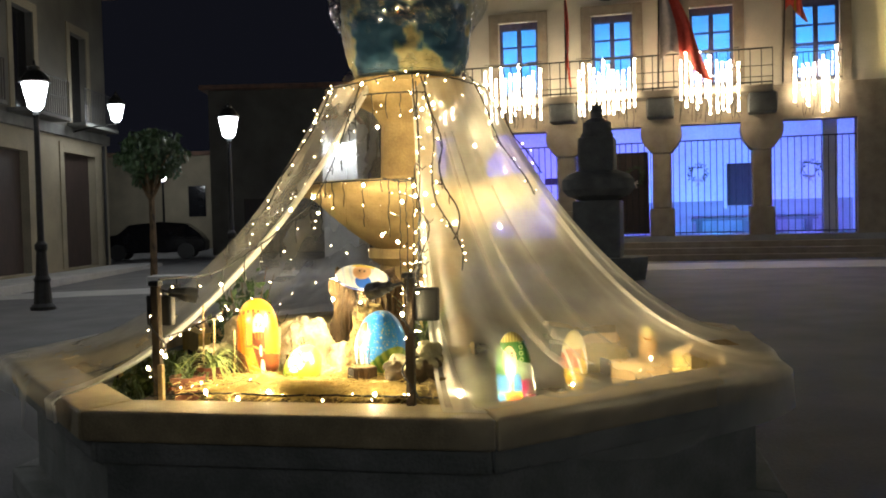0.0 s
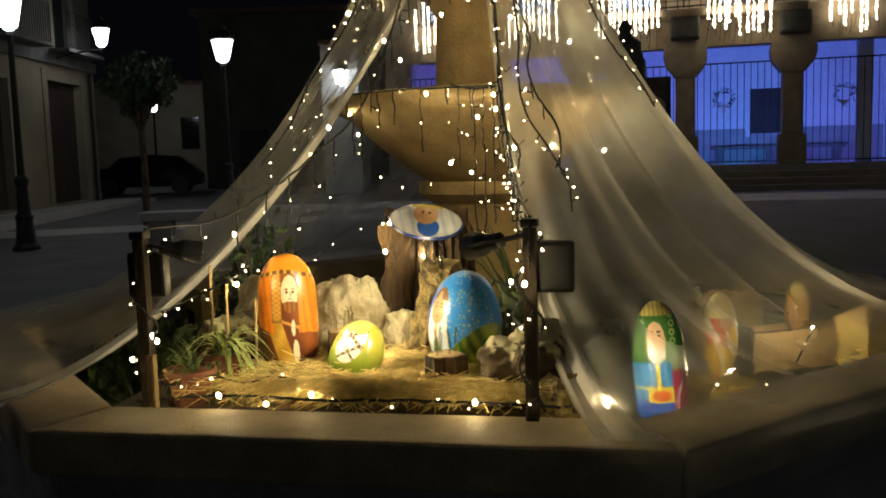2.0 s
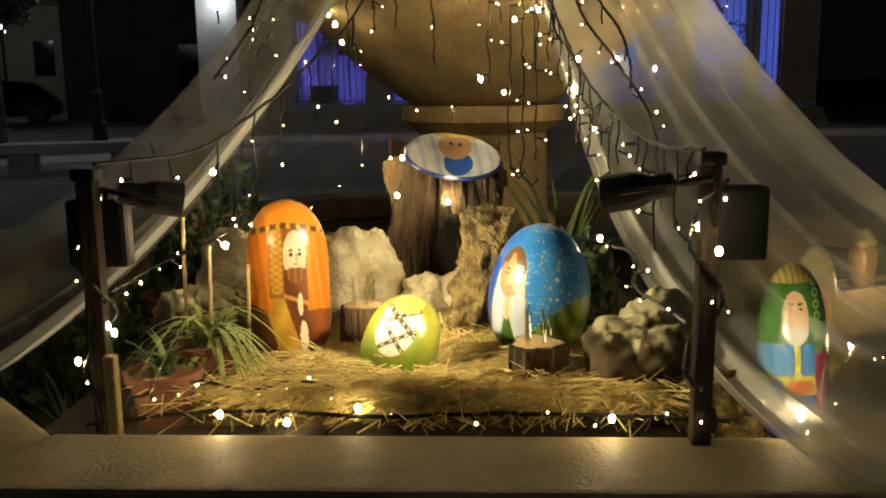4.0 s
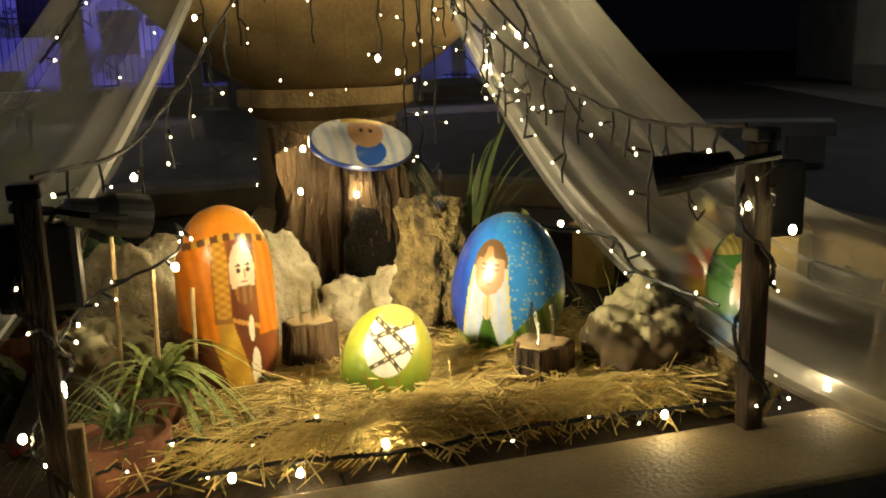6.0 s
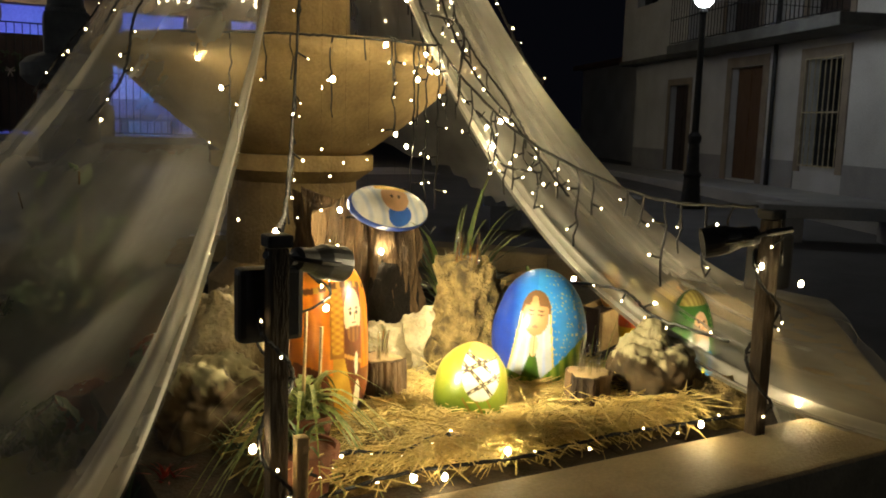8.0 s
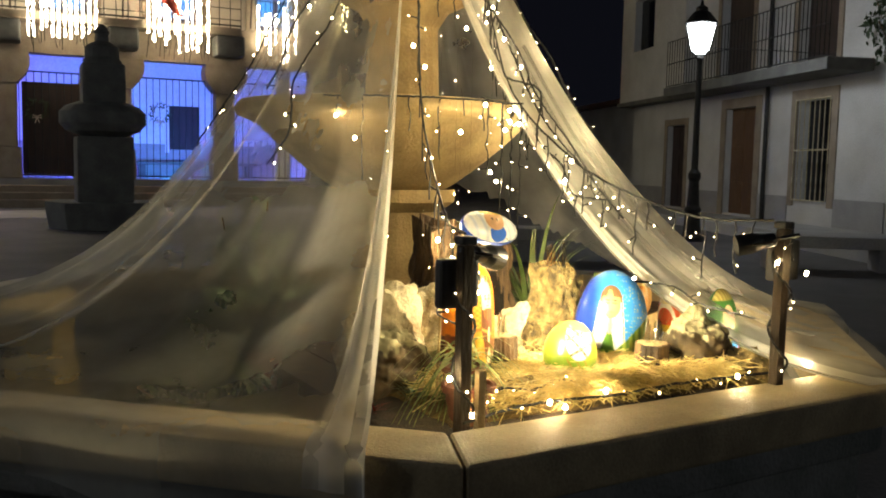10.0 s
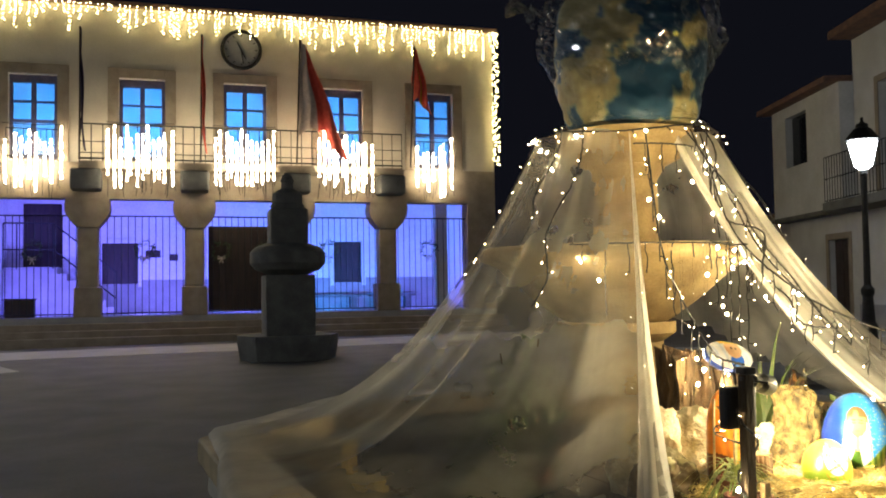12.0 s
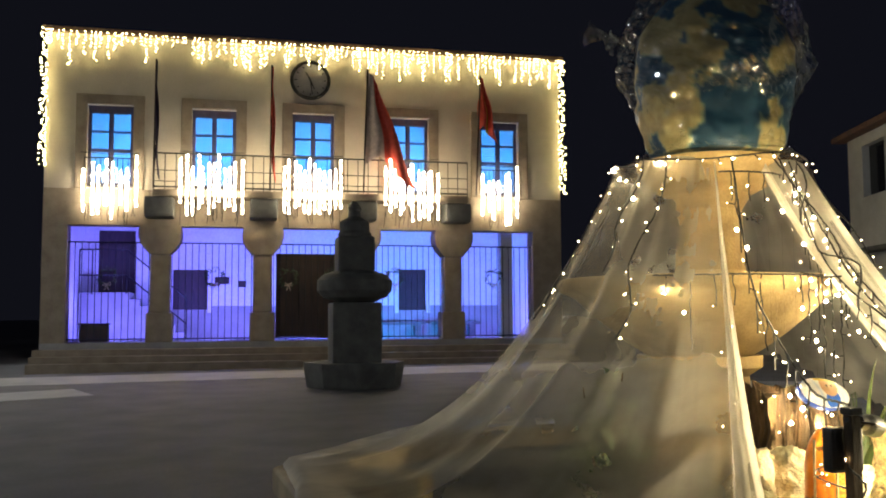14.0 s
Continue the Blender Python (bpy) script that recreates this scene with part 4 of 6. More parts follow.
bm = bmesh.new()
lathe(bm, [(0.28, 2.22), (0.34, 2.28), (0.37, 2.33), (0.37, 2.36), (0.2, 2.36)], 32, CC)
part("top_dish", bm, GRANITE, fountain)

soil = bmesh.new()
ring_n = 48
rings = [[soil.verts.new((OC.x, OC.y, 0.48))]]
for k in range(1, 13):
    ring = []
    for i in range(ring_n):
        a = 2 * math.pi * i / ring_n
        r = oct_r(a, 2.03) * k / 12
        p = Vector((OC.x + r * math.cos(a), OC.y + r * math.sin(a), 0))
        ring.append(soil.verts.new((p.x, p.y, 0.48 + 0.02 * noise.noise(p * 3))))
    rings.append(ring)
for i in range(ring_n):
    soil.faces.new((rings[0][0], rings[1][i], rings[1][(i + 1) % ring_n]))
for a, b in zip(rings[1:], rings[2:]):
    for i in range(ring_n):
        soil.faces.new((a[i], b[i], b[(i + 1) % ring_n], a[(i + 1) % ring_n]))
tagged(part("soil_bed", soil, SOIL, smooth=True), "dark soil filling the fountain basin", "soil", kind="stuff")

# tulle tent
A0, A1 = radians(-83.5), radians(-129.5)


def tent_point(a, s):
    """A point of the tent towards the angle a; s runs from the neck (0) to the rim (1) and on over it (to 1.15)."""
    back = max(0.0, -math.cos(a + radians(30)))
    tip = math.exp(-(((a - radians(146) + math.pi) % (2 * math.pi) - math.pi) / 0.5) ** 2)
    left = max(0.0, -math.cos(a - radians(10)))
    end = oct_r(a, 2.33) + 0.05 * back - 0.16 * tip
    t = min(s, 1.0)
    bow = 0.035 * math.sin(9 * a + 2) + 0.02 * math.sin(23 * a)
    pleat = (0.007 * math.sin(23 * a) + 0.004 * math.sin(51 * a + 1)) * (1 - t) + 0.016 * noise.noise(Vector((5 * a, 3 * t, 0)))
    near0, near1 = math.exp(-(((a - A0) % (2 * math.pi)) / 0.35) ** 2), math.exp(-(((A1 - a) % (2 * math.pi)) / 0.35) ** 2)
    top_r = 0.47 - 0.16 * max(near0, near1)
    fall = 2.05 + 0.5 * left + 0.3 * near0 - 0.75 * near1
    mid = (a - CORNERS[0]) % (math.pi / 4) / (math.pi / 4)
    sag = 0.07 * math.sin(math.pi * mid) * math.sin(math.pi * min(1, t))
    c = Vector((CC[0], CC[1], 0)).lerp(OC, t)
    r = top_r + (end - top_r) * t + pleat
    low = 0.762 + 0.03 * back
    z = low + (2.335 - low) * (1 - t) ** fall + bow * math.sin(math.pi * t) - sag * 0.25
    if s > 1:
        r += 0.02 + 0.03 * math.sin(17 * a) * (s - 1) / 0.15
        z -= (s - 1) * 1.5 * (1 + 0.3 * math.sin(5 * a))
    return Vector((c.x + r * math.cos(a), c.y + r * math.sin(a), z))


tent = tagged(new("tulle_tent"), "sheer white tulle tent draped from the column to the fountain rim", "tulle drape")
span = (A1 - A0) % (2 * math.pi)
NA, NS = 420, 44
for first, last in ((0, 150), (150, NA)):
    bm = bmesh.new()
    grid = []
    for i in range(first, last + 1):
        grid.append([bm.verts.new(tent_point(A0 + span * i / NA, 1.15 * j / NS)) for j in range(NS + 1)])
    for i in range(first, last):
      for j in range(NS):
        turn = (A0 + span * (i + 0.5) / NA - radians(32) + math.pi) % (2 * math.pi) - math.pi
        if (turn / radians(34)) ** 2 + ((1.15 * (j + 0.5) / NS - 1.0) / 0.62) ** 2 < 1:
            continue  # faces dropped at the back to stand in for dimly lit tulle
        k = i - first
        bm.faces.new((grid[k][j], grid[k + 1][j], grid[k + 1][j + 1], grid[k][j + 1]))
    sheet = part("sheet", bm, TULLE, tent, smooth=True)
    # density also stands in for light: higher where the tulle should look bright
    weave_light = sheet.data.attributes.new("weave_light", "FLOAT", "POINT")
    for n, v in enumerate(sheet.data.vertices):
        i, j = first + n // (NS + 1), n % (NS + 1)
        turn = span * i / NA  # angle from the open front's one edge
        s = 1.15 * j / NS
        side = 0.78 - 0.30 * min(1.0, max(0.0, turn - 1.5)) + 0.05 * math.sin(turn * 5.1 + 1)
        sheer = math.exp(-((turn - 0.52) / 0.36) ** 2) * min(1.0, max(0.0, (1.15 * j / NS - 0.45) / 0.2))
        over = max(0.0, 1 - turn / 0.55) * min(1.0, max(0.0, (s - 0.93) / 0.05))
        low = 1 + (0.75 + 0.10 * min(1.0, max(0.0, turn - 1.5))) * min(1.0, max(0.0, (s - 0.35) / 0.4)) * min(1.0, max(0.0, (turn - 0.15) / 0.4))
        streak = 0.13 * noise.noise(Vector((turn * 12, s * 2.5, 0))) + 0.05 * noise.noise(Vector((turn * 55, s * 2, 3)))
        low *= 1 + 0.6 * min(1.0, max(0.0, (s - 0.80) / 0.15)) * math.exp(-((turn - 3.9) / 0.75) ** 2)
        low *= 1 - 0.42 * min(1.0, max(0.0, (s - 0.5) / 0.3)) * min(1.0, max(0.0, (turn - 4.5) / 0.35))
        weave_light.data[n].value = max(0.04, side * low * (1 + streak) * (1 - 0.62 * sheer) * (1 - 0.85 * over))
for a, w in ((A0, 0.055), (A1, 0.05)):
    sgn = 1 if a == A0 else -1
    bm = bmesh.new()
    rows = []
    for j in range(NS + 1):
        s = (0.985 if a == A0 else 1.06) * j / NS
        row = []
        for i in range(9):
            f = i / 8
            p = tent_point(a + sgn * w * f * (0.35 + s), s)
            p += Vector((math.cos(a), math.sin(a), 0.3)) * (0.012 + 0.02 * math.sin(f * 9 + s * 3))
            row.append(bm.verts.new(p))
        rows.append(row)
    for p, q in zip(rows, rows[1:]):
        for i in range(8):
            bm.faces.new((p[i], p[i + 1], q[i + 1], q[i]))
    part("hem", bm, TULLE_HEM, tent, "gathered hem of the tulle", smooth=True)

for a0, s0, s1, w in ((-64, 0.10, 0.86, 0.012), (-60.5, 0.10, 0.78, 0.006), (-52, 0.22, 0.70, 0.009)):
    bm = bmesh.new()
    rows = []
    for j in range(41):
        s = s0 + (s1 - s0) * j / 40
        a = radians(a0 + 7 * (s - 0.5))
        rows.append([bm.verts.new(tent_point(a + w * (i - 3) / 3 * (0.4 + 0.6 * math.sin(math.pi * j / 40)), s) + Vector((math.cos(a), math.sin(a), 0.4)) * (0.006 + 0.02 * math.cos(math.pi * (i - 3) / 7))) for i in range(7)])
    for p, q in zip(rows, rows[1:]):
        for i in range(6):
            bm.faces.new((p[i], p[i + 1], q[i + 1], q[i]))
    part("fold", bm, TULLE_FOLD, tent, "long crease in the tulle", smooth=True)

# earth globe in its clear wrap on top
GC = Vector((-0.19, 5.58, 2.84))
globe = thing("wrapped_globe", "big blue painted earth globe wrapped in clear cellophane", "globe", GC)


def blob(centre, radii, nu=48, nv=32, rough=0.0, scale=3.0, seed=0.0, power=1.0):
    bm = bmesh.new()
    bmesh.ops.create_uvsphere(bm, u_segments=nu, v_segments=nv, radius=1.0)
    for v in bm.verts:
        d = v.co.normalized()
        k = 1 + rough * noise.fractal(d * scale + Vector((seed, seed, seed)), 1.0, 2.0, 4)
        v.co = Vector(centre) + Vector((d.x * radii[0], d.y * radii[1], d.z * radii[2])) * k
    return bm


def mixc(a, b, t):
    return tuple(x + (y - x) * t for x, y in zip(a, b))


def coloured(name, bm, mat, parent, paint, label=""):
    """A mesh whose points carry the colours that paint(co) gives."""
    ob = part(name, bm, mat, parent, label, smooth=True)
    att = ob.data.color_attributes.new("paint", "FLOAT_COLOR", "POINT")
    for v in ob.data.vertices:
        att.data[v.index].color = (*paint(v.co), 1)
    return ob


def earth(co):
    d = co.normalized()
    n = noise.fractal(d * 1.9 + Vector((4.2, 1.0, 7.0)), 0.9, 2.0, 4) + 0.03 * noise.noise(d * 19)
    sea = mixc((0.008, 0.045, 0.10), (0.02, 0.09, 0.17), 0.5 + 0.5 * noise.noise(d * 5))
    land = mixc((0.44, 0.39, 0.20), (0.30, 0.24, 0.10), 0.5 + 0.5 * noise.noise(d * 11 + Vector((3, 0, 0))))
    shore = (0.20, 0.27, 0.19)
    if n > 0.10:
        return mixc(shore, land, min(1, (n - 0.10) / 0.07))
    return mixc(sea, shore, max(0, (n - 0.03) / 0.07))


def bagged(bm, want, foot):
    """Fills out the lower half of a ball to a loose bag that narrows to its foot."""
    for v in bm.verts:
        flat = Vector((v.co.x, v.co.y, 0))
        if v.co.z < 0.05 and flat.length > 0.1:
            taper = math.sqrt(1 - min(0.9, (v.co.z / 0.74) ** 2))
            v.co += flat.normalized() * (want * taper + 0.02 * noise.noise(v.co * 4) - flat.length) * min(1, (0.05 - v.co.z) / 0.2)
        v.co.z = max(v.co.z, foot)
        v.co += Vector((v.co.x, v.co.y, 0)) * (0.05 * noise.noise(v.co * 7) + 0.03 * noise.noise(v.co * 19))
    return bm


coloured("ball", bagged(blob((0, 0, 0), (0.41, 0.41, 0.47), 128, 96, 0.03), 0.41, -0.47), GLOBE_PAINT, globe, earth, "blue ball with beige continents")
bm = blob((0, 0, 0.04), (0.47, 0.47, 0.56), 128, 96, 0.10, 2.2, 3.0)
for v in bm.verts:
    flat = Vector((v.co.x, v.co.y, 0))
    want = (0.475 if v.co.z > -0.05 else 0.475 - 0.15 * math.sin(min(1.0, (-0.05 - v.co.z) / 0.36) * math.pi / 2) + 0.10 * max(0.0, (-0.40 - v.co.z) / 0.1)) + 0.03 * noise.noise(v.co * 3)
    if v.co.z < 0.3 and flat.length > 0.12:  # gathered in a loose bag, wide at the foot
        v.co += flat.normalized() * (want - flat.length) * min(1, (0.3 - v.co.z) / 0.5)
    v.co.z = max(v.co.z, -0.5)
    out = Vector((v.co.x, v.co.y, 0.2 * v.co.z)).normalized()
    v.co += out * (0.05 * abs(noise.noise(Vector((v.co.x * 8, v.co.y * 8, v.co.z * 4)))) + 0.02 * noise.noise(v.co * 22) + 0.01 * noise.noise(v.co * 50))
part("wrap", bm, FILM, globe, "crinkled clear cellophane wrap").visible_shadow = False
bm = bmesh.new()
rows = []
for j in range(13):
    f = j / 12
    r = 0.035 + 0.05 * abs(f - 0.35) + 0.02 * math.sin(7 * f)
    c = Vector((-0.33, 0.33, 0.18)) + Vector((-0.06, 0.06, 0.09)) * f * 1.6 + Vector((0.0, 0.0, -0.10)) * max(0, f - 0.5)
    rows.append([bm.verts.new(c + Vector((r * math.cos(q), r * math.sin(q), 0.6 * r * math.sin(2.3 * q))) * (1 + 0.35 * noise.noise(Vector((3 * q, 9 * f, 0))))) for q in [2 * math.pi * k / 16 for k in range(16)]])
for p, q in zip(rows, rows[1:]):
    for k in range(16):
        bm.faces.new((p[k], p[(k + 1) % 16], q[(k + 1) % 16], q[k]))
part("gathered_corner", bm, FILM, globe, "crumpled loose corner of the cellophane").visible_shadow = False


# ---- the crib inside the fountain ----
BED = 0.745


def straw_height(x, y):
    return BED + 0.02 * noise.noise(Vector((x * 4, y * 4, 0))) - 0.05 * max(0, (y - 4.4)) ** 0.5


FRONT = Vector((math.sin(radians(11)), math.cos(radians(11)), 0))
ALONG = Vector((math.cos(radians(11)), -math.sin(radians(11)), 0))
BED0 = Vector((-1.34, 3.95, 0))


def bed_point(s, d):
    """s metres along the front rim from the first post, d metres into the basin."""
    return BED0 + ALONG * s + FRONT * d


deck = thing("crib_platform", "dark wooden platform raised in the fountain basin under the crib", "platform", bed_point(0, 0) + Vector((0, 0, 0.46)), -11)
for k in range(7):
    part("plank", boxed((-0.12 + 0.205 * k, 0.015, 0.2), (-0.12 + 0.205 * (k + 1) - 0.005, 1.42, 0.24), 0.004), WOOD_POST, deck)
part("front_board", boxed((-0.115, 0.0, 0.02), (1.31, 0.014, 0.225), 0.003), WOOD_POST, deck)
for x in (-0.08, 0.6, 1.2):
    part("bearer", boxed((x, 0.03, 0.0), (x + 0.07, 1.38, 0.198), 0.004), WOOD_POST, deck)

straw = tagged(new("straw_bed"), "bed of loose golden straw before the figures", "straw", kind="stuff")
bm = bmesh.new()
grid = []
for i in range(41):
    row = []
    for j in range(25):
        p = bed_point(0.05 + 1.12 * i / 40, 0.10 + 0.80 * j / 24)
        edge = min(1.0, min(j, 24 - j, i + 1, 41 - i) / 3)
        row.append(bm.verts.new((p.x, p.y, 0.695 + (straw_height(p.x, p.y) - 0.71) * edge + 0.008 * noise.noise(p * 30))))
    grid.append(row)
for a, b in zip(grid, grid[1:]):
    for j in range(24):
        bm.faces.new((a[j], b[j], b[j + 1], a[j + 1]))
# matting is darkened in colour as the shade between the stalks
part("matted_straw", bm, STRAW_SHADE, straw, smooth=True)
rnd = random.Random(11)
bm = bmesh.new()
for k in range(9000):
    s, d = rnd.uniform(0.12, 1.2), abs(rnd.gauss(0.0, 0.36)) + 0.075
    if s < 0.40 and rnd.random() < 0.78 or d > 0.8:
        continue
    p = bed_point(s, d)
    a, ln, w = rnd.uniform(0, math.pi * 2), rnd.uniform(0.05, 0.24), rnd.uniform(0.0008, 0.0023)
    if rnd.random() < 0.5:
        a = rnd.gauss(0.1, 0.5) + (math.pi if rnd.random() < 0.5 else 0)
    z = straw_height(p.x, p.y) - 0.008 + rnd.uniform(0, 0.05) * (1.2 - d)
    dirv = Vector((math.cos(a), math.sin(a), rnd.gauss(0, 0.2)))
    bend = Vector((0, 0, rnd.uniform(0.0, 0.02)))
    pts = [Vector((p.x, p.y, z)) - dirv * ln / 2, Vector((p.x, p.y, z)) + bend, Vector((p.x, p.y, z)) + dirv * ln / 2]
    tube(bm, pts, w, 3, 0.6)
part("loose_stalks", bm, STRAW, straw)


def wood_post(x, y, top, turn, side, label):
    p = thing("wooden_post", label, "post", (x, y, 0.64), turn, "crib posts")
    h = top - 0.64
    part("shaft", boxed((-0.018, -0.018, 0), (0.018, 0.018, h), 0.004), WOOD_POST, p)
    if side > 0:
        # lamplight low on the post, put in as a strip of pale wood
        part("lit_strip", boxed((0.026 * side - 0.004, -0.05, 0.02), (0.026 * side + 0.02, -0.026, h * 0.42), 0.003), CUT_WOOD, p)
    part("cap", boxed((-0.024, -0.024, h + 0.001), (0.024, 0.024, h + 0.025), 0.006), BLACK, p)
    x = -0.055 * side if side < 0 else 0.0
    part("floodlight", boxed((x - 0.062, 0.02, h - 0.18), (x + 0.062, 0.065, h - 0.04), 0.012), BLACK, p, "black plastic floodlight housing")
    return p


def spotlight(where, target, label, power):
    s = tagged(new("spotlight"), label, "spotlight", "crib spotlights")
    s.matrix_world = look(where, target) @ pose(0, 0, 0, 180)
    bm = bmesh.new()
    lathe(bm, [(0.012, -0.075), (0.022, -0.07), (0.024, -0.03), (0.034, 0.0), (0.036, 0.055), (0.031, 0.055), (0.029, 0.03)], 20)
    part("can", bm, BLACK, s, smooth=False)
    bm = lathe(bmesh.new(), [(0.028, 0.031), (0.028, 0.034)], 16)
    part("lens", bm, LENS, s, "glowing warm lens")
    part("yoke", tube(bmesh.new(), [(-0.04, 0, 0.01), (-0.045, 0, -0.05), (0, 0, -0.09), (0.045, 0, -0.05), (0.04, 0, 0.01)], 0.005, 5), BLACK, s)
    part("arm", tube(bmesh.new(), [(0, 0, -0.09), (0, 0.0, -0.15)], 0.008, 6), BLACK, s)
    v = (Vector(target) - Vector(where)).normalized()
    lamp("SPOT", Vector(where) + v * 0.07, power, (1.0, 0.83, 0.48), 0.02, target, 76)
    return s


LENS = glowing("spot_lens", (1.0, 0.8, 0.45), 12)
wood_post(-1.29, 3.985, 1.235, -11, 1, "dark wooden post wound with lights beside the potted plants")
wood_post(-0.145, 3.66, 1.265, -11, -1, "dark wooden post wound with lights beside a rock")
spotlight((-1.17, 4.02, 1.195), (-0.33, 4.22, 1.03), "small black spotlight on a wooden post", 195)
spotlight((-0.27, 3.70, 1.22), (-0.88, 4.34, 1.04), "small black spotlight on a wooden post", 165)


def figure(name, label, where, turn, radii, paint, seed, lean=(0, 0), power=1.0, category="painted stone"):
    """A smooth painted stone standing on its blunt end; paint(x, z) takes -1..1 across its front and 0..1 up it."""
    f = bmesh.new()
    bmesh.ops.create_uvsphere(f, u_segments=250, v_segments=190, radius=1.0)
    for v in f.verts:
        d = v.co.normalized()
        k = 1 + 0.05 * noise.noise(d * 1.3 + Vector((seed, 0, 0)))
        z = d.z
        if power < 1 and abs(z) < 0.9999:  # blunter ends
            full = math.sqrt(1 - abs(z) ** (2 / power)) / math.hypot(d.x, d.y)
            d = Vector((d.x * full, d.y * full, z))
        flare = 1 + 0.05 * -z if power < 1 else 1
        v.co = Vector((d.x * radii[0] * flare * k, d.y * radii[1] * flare * k, max(-0.93, z) * radii[2]))
    ob = coloured(name, f, PAINT, None, lambda co: paint(co.x / radii[0], (co.z / radii[2] + 0.93) / 1.93, co.y < 0, co))
    ob.matrix_world = pose(where[0], where[1], where[2] + 0.93 * radii[2], lean[0], lean[1], turn)
    return tagged(ob, label, category)


def dist(x, z, cx, cz, rx, rz):
    return math.hypot((x - cx) / rx, (z - cz) / rz)


def robe_orange(x, z, front, co):
    hair, gold, brown, skin = (0.80, 0.25, 0.014), (0.66, 0.38, 0.05), (0.13, 0.034, 0.014), (0.78, 0.55, 0.36)
    strand = mixc(hair, (0.64, 0.17, 0.010), 0.5 + 0.5 * math.sin(co.x * 300 + co.z * 30))
    if not front:
        return strand if z > 0.40 else brown
    band = 0.835 + 0.03 * math.cos(2.5 * x)
    if abs(z - band) < 0.016:  # plaited band with pale links
        return (0.55, 0.32, 0.05) if math.sin(co.x * 260) > 0.35 else (0.13, 0.045, 0.015)
    if z > band:
        return mixc((0.86, 0.32, 0.03), hair, min(1, (1 - z) * 6))
    face = dist(x, z, 0.18, 0.685, 0.27, 0.15)
    if face < 1 and z > 0.625 - 0.05 * abs(x - 0.20):
        for e in (0.10, 0.30):
            if dist(x, z, e, 0.722, 0.055, 0.007) < 1 or dist(x, z, e, 0.698, 0.05, 0.012) < 1:
                return (0.06, 0.03, 0.02)
        if abs(x - 0.22) < 0.018 and 0.655 < z < 0.70:
            return (0.50, 0.27, 0.14)
        if dist(x, z, 0.20, 0.642, 0.07, 0.008) < 1:
            return (0.45, 0.10, 0.06)
        return mixc((0.86, 0.66, 0.46), skin, face)
    if dist(x, z, 0.20, 0.60, 0.21, 0.075) < 1:  # beard
        return mixc((0.16, 0.06, 0.02), (0.34, 0.14, 0.03), 0.5 + 0.5 * math.sin(co.x * 420))
    if -0.42 < x < -0.08 and 0.44 < z < band:  # knotted lappet
        if z < 0.47 or abs(x + 0.42) < 0.03 or abs(x + 0.08) < 0.03:
            return (0.30, 0.12, 0.02)
        return mixc(gold, (0.42, 0.16, 0.02), 0.5 + 0.5 * math.sin(co.z * 380) * math.cos(co.x * 240))
    if x < -0.36 and z > 0.30 - 0.12 * x or x > 0.46 and z > 0.36:
        return strand
    if dist(x, z, 0.34, 0.20, 0.10, 0.10) < 1 or dist(x, z, 0.28, 0.40, 0.06, 0.07) < 1:
        return (0.86, 0.74, 0.56)
    if abs(z - 0.45 + 0.10 * x) < 0.012 and x > -0.2:
        return (0.60, 0.30, 0.08)
    if abs(x + 0.30 - 1.15 * (0.40 - z)) < 0.26 and 0.06 < z < 0.44:
        return mixc(gold, (0.48, 0.26, 0.03), 0.5 + 0.5 * math.sin(9 * x - 20 * z))
    return mixc(brown, (0.26, 0.075, 0.02), 0.5 + 0.5 * math.sin(7 * x + 9 * z))


